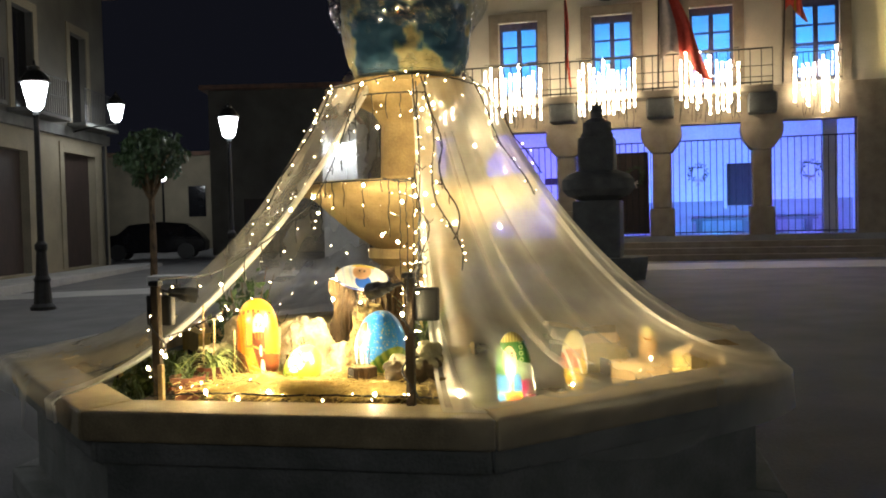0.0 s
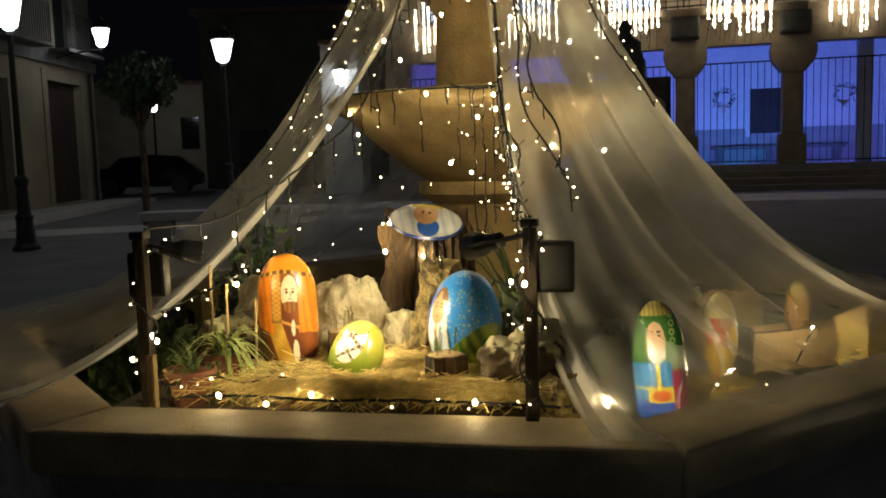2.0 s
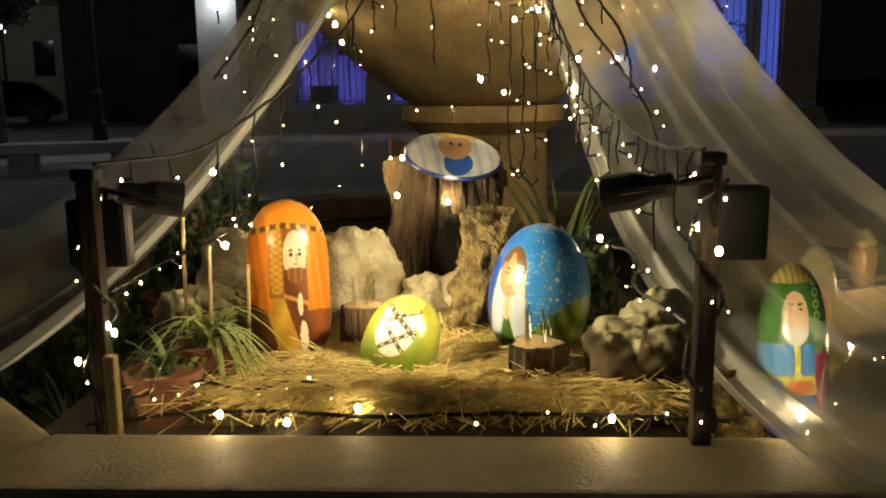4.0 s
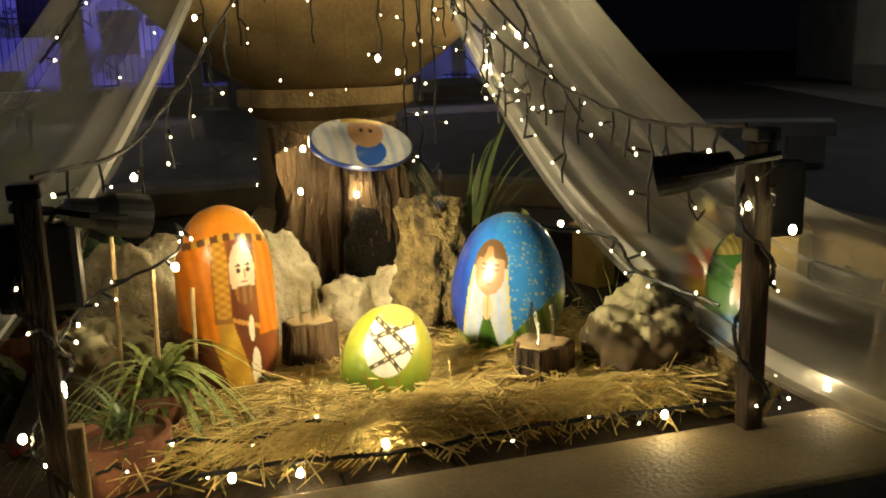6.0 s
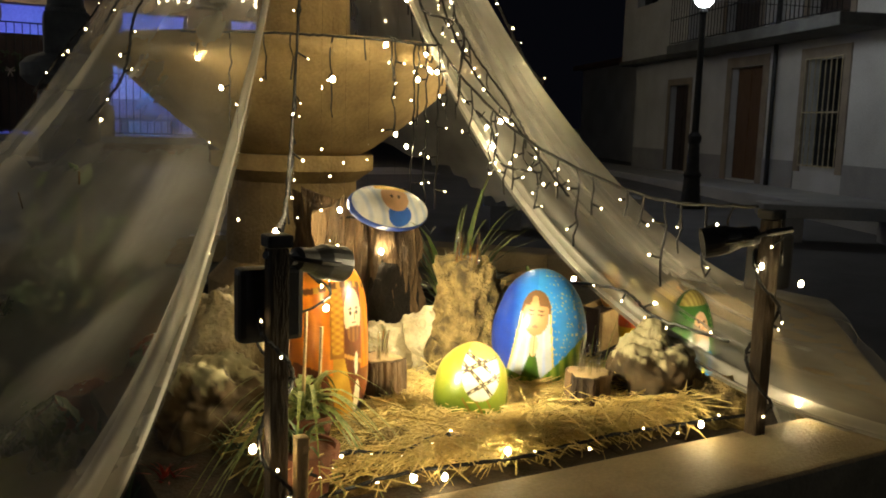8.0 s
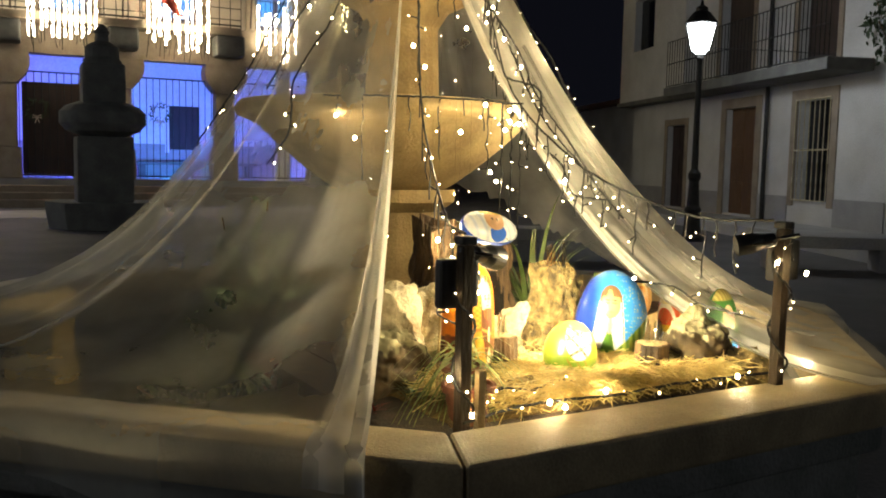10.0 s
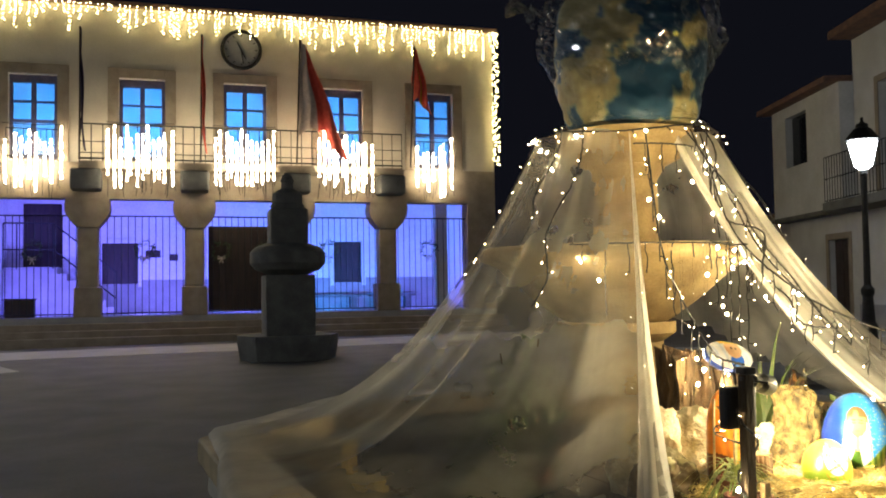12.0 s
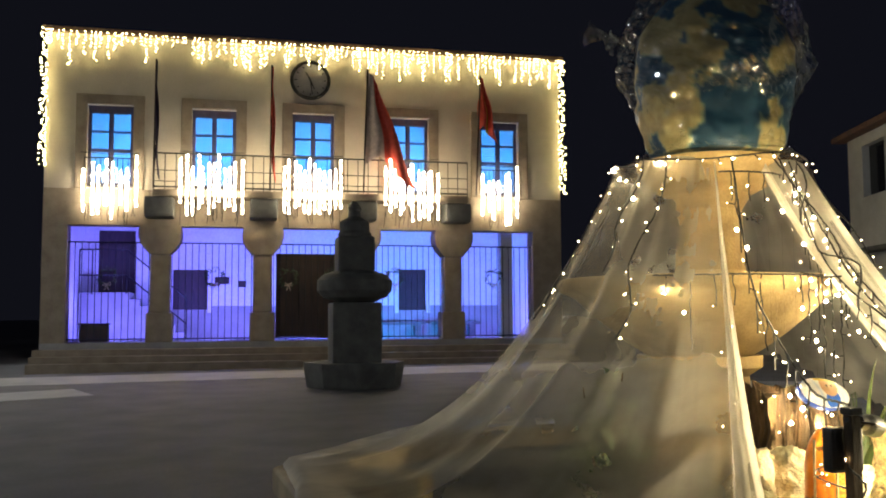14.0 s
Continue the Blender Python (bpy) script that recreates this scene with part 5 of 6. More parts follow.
def robe_blue(x, z, front, co):
    blue, deep, white, green = (0.03, 0.22, 0.74), (0.012, 0.05, 0.42), (0.54, 0.58, 0.63), (0.06, 0.16, 0.018)
    hem = 0.17 + 0.42 * max(0, x - 0.1) + 0.10 * max(0, -x - 0.3)
    if z < hem:
        return mixc(green, (0.28, 0.38, 0.05), 0.5 + 0.5 * math.sin(31 * x + 17 * z))
    if not front:
        return blue
    u = (x + 0.13) / 1.25
    if dist(u, z, 0, 0.655, 0.215, 0.15) < 1 and not (z > 0.735 and abs(u + 0.03) > 0.55 * (0.815 - z) + 0.03):
        for e in (-0.085, 0.085):
            if dist(u, z, e, 0.665, 0.055, 0.007) < 1 or dist(u, z, e, 0.695, 0.06, 0.006) < 1:
                return (0.12, 0.06, 0.03)
        if abs(u - 0.012) < 0.010 and 0.615 < z < 0.66:
            return (0.55, 0.32, 0.16)
        if dist(u, z, 0, 0.575, 0.05, 0.010) < 1:
            return (0.60, 0.16, 0.10)
        return mixc((0.56, 0.35, 0.17), (0.46, 0.25, 0.11), dist(u, z, 0, 0.66, 0.215, 0.15))
    if dist(u, z, 0, 0.675, 0.245, 0.175) < 1 and z > 0.68:
        return (0.16, 0.085, 0.035)
    if dist(u, z, 0.0, 0.43, 0.07, 0.085) < 1:  # folded palms
        return (0.55, 0.30, 0.15) if abs(u) < 0.010 else (0.78, 0.52, 0.30)
    if z < 0.44 and abs(u) < 0.02 + 0.55 * (0.42 - z):
        return mixc(green, (0.05, 0.11, 0.015), 0.5 + 0.5 * math.sin(30 * u))
    if z < 0.70 and abs(u) < 0.235 + 0.30 * (0.62 - z) and (z < 0.56 or abs(u) > 0.16):
        return mixc(white, (0.42, 0.54, 0.86), max(0, math.sin(38 * u / (1.25 - z))) * 0.8)
    if abs(abs(u) - 0.25 - 0.30 * (0.62 - z)) < 0.018 and z < 0.72:
        return (0.70, 0.60, 0.20)
    if x > 0.02 and noise.noise(co * 150) > 0.42:
        return (0.60, 0.58, 0.26)
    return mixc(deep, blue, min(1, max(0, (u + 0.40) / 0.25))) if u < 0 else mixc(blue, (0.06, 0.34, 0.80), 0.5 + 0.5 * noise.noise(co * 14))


def swaddled(x, z, front, co):
    deep, green, gold, white = (0.03, 0.11, 0.012), (0.12, 0.22, 0.02), (0.29, 0.25, 0.03), (0.52, 0.50, 0.44)
    cloth = mixc(deep, green, min(1, max(0, (z - 0.05) / 0.2)))
    cloth = mixc(cloth, gold, min(1, max(0, (z - 0.22) / 0.4)) * (0.75 + 0.25 * noise.noise(co * 30)))
    if not front:
        return cloth
    if dist(x, z, 0.05, 0.90, 0.36, 0.10) < 1:
        return (0.52, 0.36, 0.08)
    if dist(x, z, 0.05, 0.66, 0.52, 0.31) < 1:
        for c, h in ((0.66, 0.50), (0.56, 0.76), (-0.66, 0.55), (-0.50, 0.74)):
            off = abs((z - h) - c * 0.5 * (x - 0.05))
            if off < 0.027:  # beaded bands
                return (0.50, 0.44, 0.26) if off < 0.009 and math.sin(co.x * 420) > 0.1 else (0.05, 0.035, 0.02)
        return white
    if z < 0.42 and abs(x - 0.05) < 0.4 and math.sin(co.x * 190 + 40 * z) > 0.75:
        return (0.22, 0.15, 0.02)
    return cloth


def winged(x, z, front, co):
    white, blue, deep, skin = (0.84, 0.85, 0.86), (0.03, 0.14, 0.62), (0.02, 0.06, 0.35), (0.72, 0.43, 0.24)
    if not front:
        return deep
    if dist(x, z, 0.0, 0.86, 0.42, 0.26) < 1 and z > 0.83:
        return (0.78, 0.55, 0.06)
    if dist(x, z, 0.0, 0.64, 0.34, 0.32) < 1:
        return (0.05, 0.03, 0.02) if dist(x, z, -0.09, 0.66, 0.03, 0.05) < 1 or dist(x, z, 0.09, 0.66, 0.03, 0.05) < 1 else skin
    if dist(x, z, 0.10, 0.26, 0.3, 0.24) < 1:
        return blue
    if dist(x, z, 0.0, 0.5, 0.97, 0.5) > 0.99:
        return deep
    return mixc(white, (0.45, 0.55, 0.75), max(0, math.sin(22 * x + 8 * z)) * 0.6)


def king_blue(x, z, front, co):
    if not front:
        return (0.04, 0.14, 0.03) if z > 0.5 else (0.40, 0.025, 0.09)
    if z > 0.91:
        return mixc((0.62, 0.52, 0.16), (0.40, 0.30, 0.08), 0.5 + 0.5 * math.sin(40 * x))
    if x > 0.34 + 0.15 * (0.6 - z):
        if z < 0.54:
            curl = abs(x - 0.66 - 0.16 * math.sin(15 * z)) < 0.035 and 0.2 < z < 0.48
            return (0.80, 0.62, 0.62) if curl else (0.46, 0.025, 0.11)
        ring = math.hypot((x - 0.46) * 0.9, ((z * 17) % 1 - 0.5) * 0.25)
        return (0.42, 0.55, 0.20) if 0.05 < ring < 0.10 else (0.04, 0.17, 0.03)
    if dist(x, z, -0.14, 0.745, 0.34, 0.125) < 1 and z > 0.69 - 0.06 * abs(x + 0.14):
        for e in (-0.27, -0.02):
            if dist(x, z, e, 0.775, 0.05, 0.011) < 1 or dist(x, z, e, 0.805, 0.08, 0.006) < 1:
                return (0.05, 0.03, 0.02)
        if abs(x + 0.13) < 0.025 and 0.725 < z < 0.775:
            return (0.55, 0.30, 0.14)
        return (0.84, 0.55, 0.32)
    if dist(x, z, -0.14, 0.665, 0.33, 0.075) < 1:
        return (0.86, 0.84, 0.76)
    if z > 0.60:
        return (0.07, 0.20, 0.04)
    if abs(x + 0.14) < 0.07 and z > 0.40:
        return (0.78, 0.68, 0.04)
    if dist(x, z, -0.06, 0.365, 0.36, 0.040) < 1:
        return (0.72, 0.14, 0.02)
    if abs(z - 0.365) < 0.05 and abs(x + 0.08) < 0.46 or abs(z - 0.42) < 0.010:
        return (0.78, 0.66, 0.05)
    if z < 0.33:
        return mixc((0.015, 0.07, 0.44), (0.03, 0.14, 0.60), 0.5 + 0.5 * math.sin(13 * x))
    return mixc((0.04, 0.24, 0.62), (0.16, 0.45, 0.74), max(0, math.sin(24 * x + 9 * z)))


def king_yellow(x, z, front, co):
    if z > 0.72:
        return (0.70, 0.62, 0.30)
    if front and dist(x, z, 0, 0.66, 0.35, 0.09) < 1:
        return (0.5, 0.28, 0.14)
    if (x + z * 1.4) % 0.7 < 0.2:
        return (0.75, 0.70, 0.55)
    return (0.55, 0.10, 0.03) if z > 0.42 and x < 0.2 else (0.65, 0.42, 0.02)


def king_red(x, z, front, co):
    if z > 0.75:
        return (0.66, 0.58, 0.24)
    return (0.48, 0.22, 0.04) if (x * 2 + z) % 0.6 < 0.3 else (0.40, 0.30, 0.14)


figure("painted_stone", "tall stone painted as a bearded man in orange and brown robes", (-0.92, 4.36, BED - 0.02), 1, (0.103, 0.075, 0.215), robe_orange, 1.0, (0, 0), 0.55)
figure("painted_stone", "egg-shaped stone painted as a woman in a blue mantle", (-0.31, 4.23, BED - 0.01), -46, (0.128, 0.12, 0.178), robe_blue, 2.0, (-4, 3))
figure("painted_stone", "small green and white stone painted as a swaddled baby", (-0.664, 4.125, BED - 0.03), -34, (0.092, 0.075, 0.118), swaddled, 3.0, (-20, 12))
figure("painted_stone", "flat oval stone painted as a winged angel, propped on a stump", (-0.435, 4.76, 1.135), -6, (0.145, 0.045, 0.072), winged, 4.0, (-24, 8))
figure("painted_stone", "tall stone painted as a bearded king in blue and green", (0.325, 4.15, 0.50), -8, (0.088, 0.065, 0.245), king_blue, 5.0, (0, -4), 0.72)
figure("painted_stone", "slim stone painted as a king in yellow and red", (0.67, 4.63, 0.585), 10, (0.07, 0.055, 0.17), king_yellow, 6.0, (0, 0), 1.0)
figure("painted_stone", "slim stone painted as a king in ochre robes", (1.17, 5.14, 0.645), 20, (0.06, 0.045, 0.115), king_red, 7.0)


def lichen_rock(label, where, radii, seed, turn):
    """A brown craggy rock under a pale crust that runs down in tongues."""
    bm = blob((0, 0, 0), radii, 110, 80, 0.22, 1.8, seed)
    for v in bm.verts:
        v.co += v.co.normalized() * (0.014 * noise.fractal(v.co * 11 + Vector((seed, 0, 0)), 1.0, 2.0, 4) + 0.006 * noise.noise(v.co * 60))
        v.co.z = max(v.co.z, -radii[2] * 0.6)

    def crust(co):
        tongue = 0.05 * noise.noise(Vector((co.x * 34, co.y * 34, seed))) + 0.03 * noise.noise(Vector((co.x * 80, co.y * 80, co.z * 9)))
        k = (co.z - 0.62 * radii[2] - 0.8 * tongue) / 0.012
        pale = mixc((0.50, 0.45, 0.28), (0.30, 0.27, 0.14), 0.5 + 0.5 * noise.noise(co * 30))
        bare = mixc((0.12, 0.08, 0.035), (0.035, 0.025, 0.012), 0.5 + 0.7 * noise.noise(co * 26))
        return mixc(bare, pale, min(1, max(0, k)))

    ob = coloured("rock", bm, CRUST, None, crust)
    ob.matrix_world = pose(where[0], where[1], where[2] + radii[2] * 0.55, 0, 0, turn)
    return tagged(ob, label, "rock", "crib rocks")


def rock(label, where, radii, mat, seed, turn=0, rough=0.22, scale=1.6):
    bm = blob((0, 0, 0), radii, 56, 40, rough, scale, seed)
    for v in bm.verts:
        v.co += v.co.normalized() * 0.034 * noise.ridged_multi_fractal(v.co * 13 + Vector((seed, 0, 0)), 0.9, 2.1, 4, 0.9, 2.0) * 0.5 - v.co.normalized() * 0.012 * noise.fractal(v.co * 24 + Vector((seed, 0, 0)), 1.0, 2.0, 3)
        v.co.z = max(v.co.z, -radii[2] * 0.6)
    ob = part("rock", bm, mat, None, smooth=True)
    ob.matrix_world = pose(where[0], where[1], where[2] + radii[2] * 0.55, 0, 0, turn)
    return tagged(ob, label, "rock", "crib rocks")


rock("pale quartz rock behind the figures", (-1.02, 4.70, 0.70), (0.16, 0.12, 0.20), QUARTZ, 1.0)
rock("pale quartz rock behind the figures", (-0.74, 4.70, 0.70), (0.14, 0.11, 0.19), QUARTZ, 2.0)
rock("small pale boulder near the hollow stump", (-0.52, 4.66, 0.70), (0.09, 0.08, 0.11), QUARTZ, 3.0)
rock("small pale boulder near the hollow stump", (-0.40, 4.60, 0.70), (0.08, 0.08, 0.13), QUARTZ, 4.5)
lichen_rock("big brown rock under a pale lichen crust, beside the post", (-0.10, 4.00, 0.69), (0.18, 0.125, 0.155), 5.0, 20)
rock("brown craggy rock beside the post", (-0.02, 3.85, 0.68), (0.09, 0.08, 0.08), MOSSY, 6.0, 0, 0.4, 2.4)
rock("grey-brown stone at the straw's edge", (-0.945, 4.06, 0.71), (0.075, 0.05, 0.05), MOSSY, 7.0, 30)
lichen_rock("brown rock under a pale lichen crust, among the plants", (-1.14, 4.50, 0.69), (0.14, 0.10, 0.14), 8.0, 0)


def stump(label, where, r, h, seed, hollow=False, lean=(0, 0)):
    s = thing("tree_stump", label, "stump", where, seed * 40)
    bm = bmesh.new()
    wob = lambda a, z: 1 + 0.12 * math.sin(3 * a + seed) + 0.07 * math.sin(7 * a + 2 * seed) + 0.035 * math.sin(17 * a + z * 9) + 0.15 * max(0, 0.3 - z / h)
    lathe(bm, [(r * (1.08 - 0.1 * k / 8), h * k / 8 + (0 if k else -0.02)) for k in range(9)], 72, (0, 0), wob) if not hollow else lathe(bm, [(r * (1.1 - 0.1 * k / 24), h * k / 24 + (0 if k else -0.02)) for k in range(25)], 140, (0, 0), wob)
    for v in bm.verts:
        v.co += Vector((v.co.x, v.co.y, 0)).normalized() * (0.22 if hollow else 0.1) * r * noise.fractal(Vector((v.co.x * 16, v.co.y * 16, v.co.z * 4 + seed)), 1.0, 2.0, 4) if v.co.length > 0.001 else Vector()
        if hollow:
            a = math.atan2(v.co.y, v.co.x)
            v.co += Vector((v.co.x, v.co.y, 0)) * (0.16 * abs(noise.noise(Vector((math.cos(a) * 7, math.sin(a) * 7, v.co.z * 1.6)))) - 0.20 * abs(noise.noise(Vector((math.cos(a) * 15, math.sin(a) * 15, v.co.z * 2.5 + 4)))))
        v.co.x += lean[0] * v.co.z
        v.co.y += lean[1] * v.co.z
        if v.co.z > h * 0.97:
            v.co.z += (0.3 if hollow else 0.05) * h * noise.noise(v.co * (14 if hollow else 30))
    part("bark", bm, BARK, s, smooth=False)
    bm = lathe(bmesh.new(), [(r * 0.9, h * 1.01), (r * 0.86, h * 1.025), (r * 0.2, h * 1.03)], 40, (lean[0] * h, lean[1] * h), wob)
    # a hollow stump's top is near-black, inner shade put into the colour
    part("cut_top", bm, CUT_WOOD if not hollow else HOLLOW_SHADE, s)
    return s


big = stump("large weathered hollow tree stump behind the figures", (-0.41, 4.95, 0.69), 0.178, 0.47, 1.3, True)
# the hollow's shade is a near-black blob set on the bark
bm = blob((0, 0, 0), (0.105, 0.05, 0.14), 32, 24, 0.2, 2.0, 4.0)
hol = part("hollow", bm, HOLLOW_SHADE, big, "near-black blob for the shaded hollow in the bark", smooth=True)
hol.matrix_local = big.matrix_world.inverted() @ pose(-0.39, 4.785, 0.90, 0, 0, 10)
stump("small cut log standing in the straw", (-0.73, 4.40, 0.72), 0.054, 0.135, 2.0)
stump("small cut log with knobbly roots, standing in the straw", (-0.375, 4.00, 0.72), 0.058, 0.13, 3.1)

tall = blob((0, 0, 0), (0.095, 0.085, 0.21), 64, 60, 0.25, 2.4, 9.0)
for v in tall.verts:
    wide = 1 + 0.45 * max(0, v.co.z / 0.2 - 0.15) + 0.25 * max(0, -v.co.z / 0.2)
    v.co.x = v.co.x * wide * 0.92 + 0.022 * math.sin(v.co.z * 14)
    v.co.y *= wide
    v.co += v.co.normalized() * 0.016 * noise.fractal(v.co * 26, 1.0, 2.0, 3)
    v.co.z = max(min(v.co.z, 0.185 + 0.02 * noise.noise(v.co * 20)), -0.19)
tr = part("upright_rock", tall, MOSSY, None, smooth=False)
tr.matrix_world = pose(-0.39, 4.45, 0.90, 0, 0, 20)
tagged(tr, "upright gnarled mossy rock with glass icicles on top", "rock")


def glass_cluster(label, where, n, h, r, seed):
    g = thing("glass_icicles", label, "glass ornament", where)
    rr = random.Random(seed)
    for k in range(n):
        x, y = rr.uniform(-r, r), rr.uniform(-r, r)
        hh = h * rr.uniform(0.6, 1.1)
        part("stem", tube(bmesh.new(), [(x, y, -0.012), (x + rr.uniform(-0.006, 0.006), y, hh * 0.6), (x + rr.uniform(-0.012, 0.012), y, hh)], 0.0052, 6, 0.7), CLEAR_GLASS, g).visible_shadow = False
    return g


glass_cluster("small clear glass icicles on the upright rock", (-0.40, 4.42, 1.09), 8, 0.075, 0.035, 1)
glass_cluster("clear glass stems on a small log", (-0.73, 4.40, 0.862), 6, 0.085, 0.028, 2)
glass_cluster("clear glass stems on a small log", (-0.375, 4.00, 0.858), 5, 0.075, 0.03, 3)


# ---- plants ----
def blade_plant(name, label, where, n, length, spread, seed, mat, width=0.006, droop=1.0, pot=None):
    t = thing(name, label, "plant", where)
    rr = random.Random(seed)
    if pot:
        r, h = pot
        bm = lathe(bmesh.new(), [(r * 0.72, 0), (r * 0.95, h * 0.8), (r * 1.08, h * 0.82), (r * 1.1, h), (r * 0.98, h), (r * 0.95, h * 0.9)], 28)
        part("pot", bm, TERRACOTTA, t, "terracotta pot")
        base = h * 0.92
    else:
        base = 0.0
    for k in range(n):
        bm = bmesh.new()
        a, ln, up = rr.uniform(0, 2 * math.pi), length * rr.uniform(0.55, 1.1), rr.uniform(0.35, 1.0)
        w = width * rr.uniform(0.7, 1.2)
        d, side = Vector((math.cos(a), math.sin(a), 0)), Vector((-math.sin(a), math.cos(a), 0))
        root = Vector((rr.uniform(-0.02, 0.02), rr.uniform(-0.02, 0.02), base))
        rows = []
        for j in range(8):
            f = j / 7
            p = root + d * (spread * ln * f * (0.4 + 0.6 * f)) + Vector((0, 0, ln * (up * f - droop * 0.75 * f * f)))
            ww = w * (0.6 + 0.8 * math.sin(math.pi * min(1, f + 0.15))) * (1 - 0.75 * f)
            rows.append([bm.verts.new(p - side * ww), bm.verts.new(p + Vector((0, 0, -0.25 * ww))), bm.verts.new(p + side * ww)])
        for p, q in zip(rows, rows[1:]):
            for i in range(2):
                bm.faces.new((p[i], p[i + 1], q[i + 1], q[i]))
        part("leaf", bm, mat, t, smooth=True)
    return t


blade_plant("spider_plant", "spider plant with striped arching leaves in a terracotta pot", (-1.10, 4.19, 0.72), 62, 0.42, 0.66, 1, LEAF_PALE, 0.0065, 1.5, (0.065, 0.12))
blade_plant("grassy_plant", "thin-leaved green plant in a brown pot", (-1.185, 4.07, 0.695), 30, 0.18, 0.6, 2, LEAF, 0.005, 0.7, (0.075, 0.12))
blade_plant("grassy_plant", "thin-leaved green tuft among the rocks", (-1.17, 4.34, 0.68), 34, 0.22, 0.6, 3, LEAF, 0.004, 0.55)
blade_plant("reed_plant", "tall dark green strap-leaved plant behind the stump", (-0.08, 4.84, 0.69), 74, 0.95, 0.34, 4, LEAF, 0.010, 0.5)
blade_plant("grassy_plant", "dry grass tuft beside the kings", (0.16, 4.42, 0.48), 30, 0.62, 0.3, 5, LEAF_PALE, 0.003, 0.3)
blade_plant("dark_plant", "dark bushy plant near the rim", (-1.46, 4.36, 0.48), 90, 0.36, 0.5, 6, LEAF_DARK, 0.007, 0.4)
# red leaves put in for a red light beside the dark plant
blade_plant("red_light_plant", "small tuft of red leaves standing in for a red light near the rim", (-1.34, 4.34, 0.68), 16, 0.12, 0.7, 7, RED_LIGHT_LEAF, 0.005, 0.3)


def bush(label, where, size, seed, n=420, mat=None):
    b = thing("shrub", label, "shrub", where)
    rr = random.Random(seed)
    bm = bmesh.new()
    for k in range(7):
        a = 2 * math.pi * k / 7
        tube(bm, [(0, 0, 0), (size[0] * 0.4 * math.cos(a), size[1] * 0.4 * math.sin(a), size[2] * 0.5), (size[0] * 0.8 * math.cos(a), size[1] * 0.8 * math.sin(a), size[2] * rr.uniform(0.6, 1))], 0.006, 4, 0.4)
    part("twig_frame", bm, BARK, b)
    bm = bmesh.new()
    for k in range(n):
        d = Vector((rr.gauss(0, 1), rr.gauss(0, 1), abs(rr.gauss(0, 1)))).normalized() * rr.uniform(0.4, 1) ** 0.5
        p = Vector((d.x * size[0], d.y * size[1], d.z * size[2]))
        s, q = rr.uniform(0.018, 0.045), Euler((rr.uniform(0, 6), rr.uniform(0, 6), rr.uniform(0, 6))).to_matrix()
        bm.faces.new([bm.verts.new(p + q @ Vector(c)) for c in ((-s, 0, 0), (0, -s * 0.45, 0.003), (s, 0, 0), (0, s * 0.45, 0.003))])
    part("foliage", bm, mat or LEAF_DARK, b)
    return b


bush("low dark green shrub under the tulle", (-1.58, 5.05, 0.48), (0.34, 0.32, 0.31), 1, 1900, LEAF)
bush("low dark green shrub under the tulle", (-1.20, 5.45, 0.48), (0.3, 0.3, 0.48), 2, 1500, LEAF)
bush("leggy shrub with thin leaves under the tulle", (-1.2, 5.3, 0.48), (0.24, 0.24, 0.85), 5, 420)
bush("green sprig behind the blue figure", (-0.12, 4.45, 0.68), (0.12, 0.1, 0.34), 3, 260, LEAF)


def plain_pot(label, where, r, h, turn=0):
    p = thing("flower_pot", label, "flower pot", where, turn)
    part("body", lathe(bmesh.new(), [(r * 0.75, 0), (r * 0.98, h * 0.82), (r * 0.9, h * 0.8)], 28), TERRACOTTA, p)
    part("rim", lathe(bmesh.new(), [(r * 1.0, h * 0.8), (r * 1.08, h * 0.82), (r * 1.08, h), (r * 0.95, h), (r * 0.93, h * 0.85)], 28), TERRACOTTA, p)
    part("earth", lathe(bmesh.new(), [(r * 0.9, h * 0.83), (r * 0.3, h * 0.88)], 20), SOIL, p)
    return p


plain_pot("brown terracotta pot under the tulle", (-1.30, 5.16, 0.48), 0.12, 0.26)
plain_pot("brown terracotta pot under the tulle", (-1.02, 5.42, 0.48), 0.13, 0.30)


def card_house(label, where, turn, w, d, h, peak):
    c = thing("toy_house", label, "toy house", where, turn)
    part("box_body", boxed((-w / 2, -d / 2, 0), (w / 2, d / 2, h), 0.004), YELLOW_CARD, c)
    if peak:
        bm = bmesh.new()
        v = [bm.verts.new(p) for p in ((-w * 0.56, -d * 0.56, h + 0.001), (w * 0.56, -d * 0.56, h + 0.001), (w * 0.56, d * 0.56, h + 0.001), (-w * 0.56, d * 0.56, h + 0.001), (-w * 0.3, 0, h + peak), (w * 0.3, 0, h + peak))]
        for q in ((0, 1, 5, 4), (2, 3, 4, 5), (1, 2, 5), (3, 0, 4), (3, 2, 1, 0)):
            bm.faces.new([v[i] for i in q])
        part("roof", bm, CUT_WOOD, c)
    # the doorway is a near-black sheet, its shade painted on
    part("doorway", boxed((-w * 0.15, -d / 2 - 0.004, 0.0), (w * 0.15, -d / 2 - 0.001, h * 0.5)), HOLLOW_SHADE, c)
    return c


card_house("ochre cardboard box under a painted king", (0.67, 4.62, 0.48), 20, 0.22, 0.18, 0.10, 0)
card_house("yellow cardboard toy house under the tulle", (1.48, 4.98, 0.48), 25, 0.40, 0.16, 0.25, 0.06)
card_house("yellow cardboard toy house under the tulle", (0.98, 5.5, 0.48), 10, 0.3, 0.14, 0.25, 0.05)
card_house("yellow cardboard toy house under the tulle", (-1.95, 5.45, 0.48), -60, 0.22, 0.12, 0.26, 0.0)
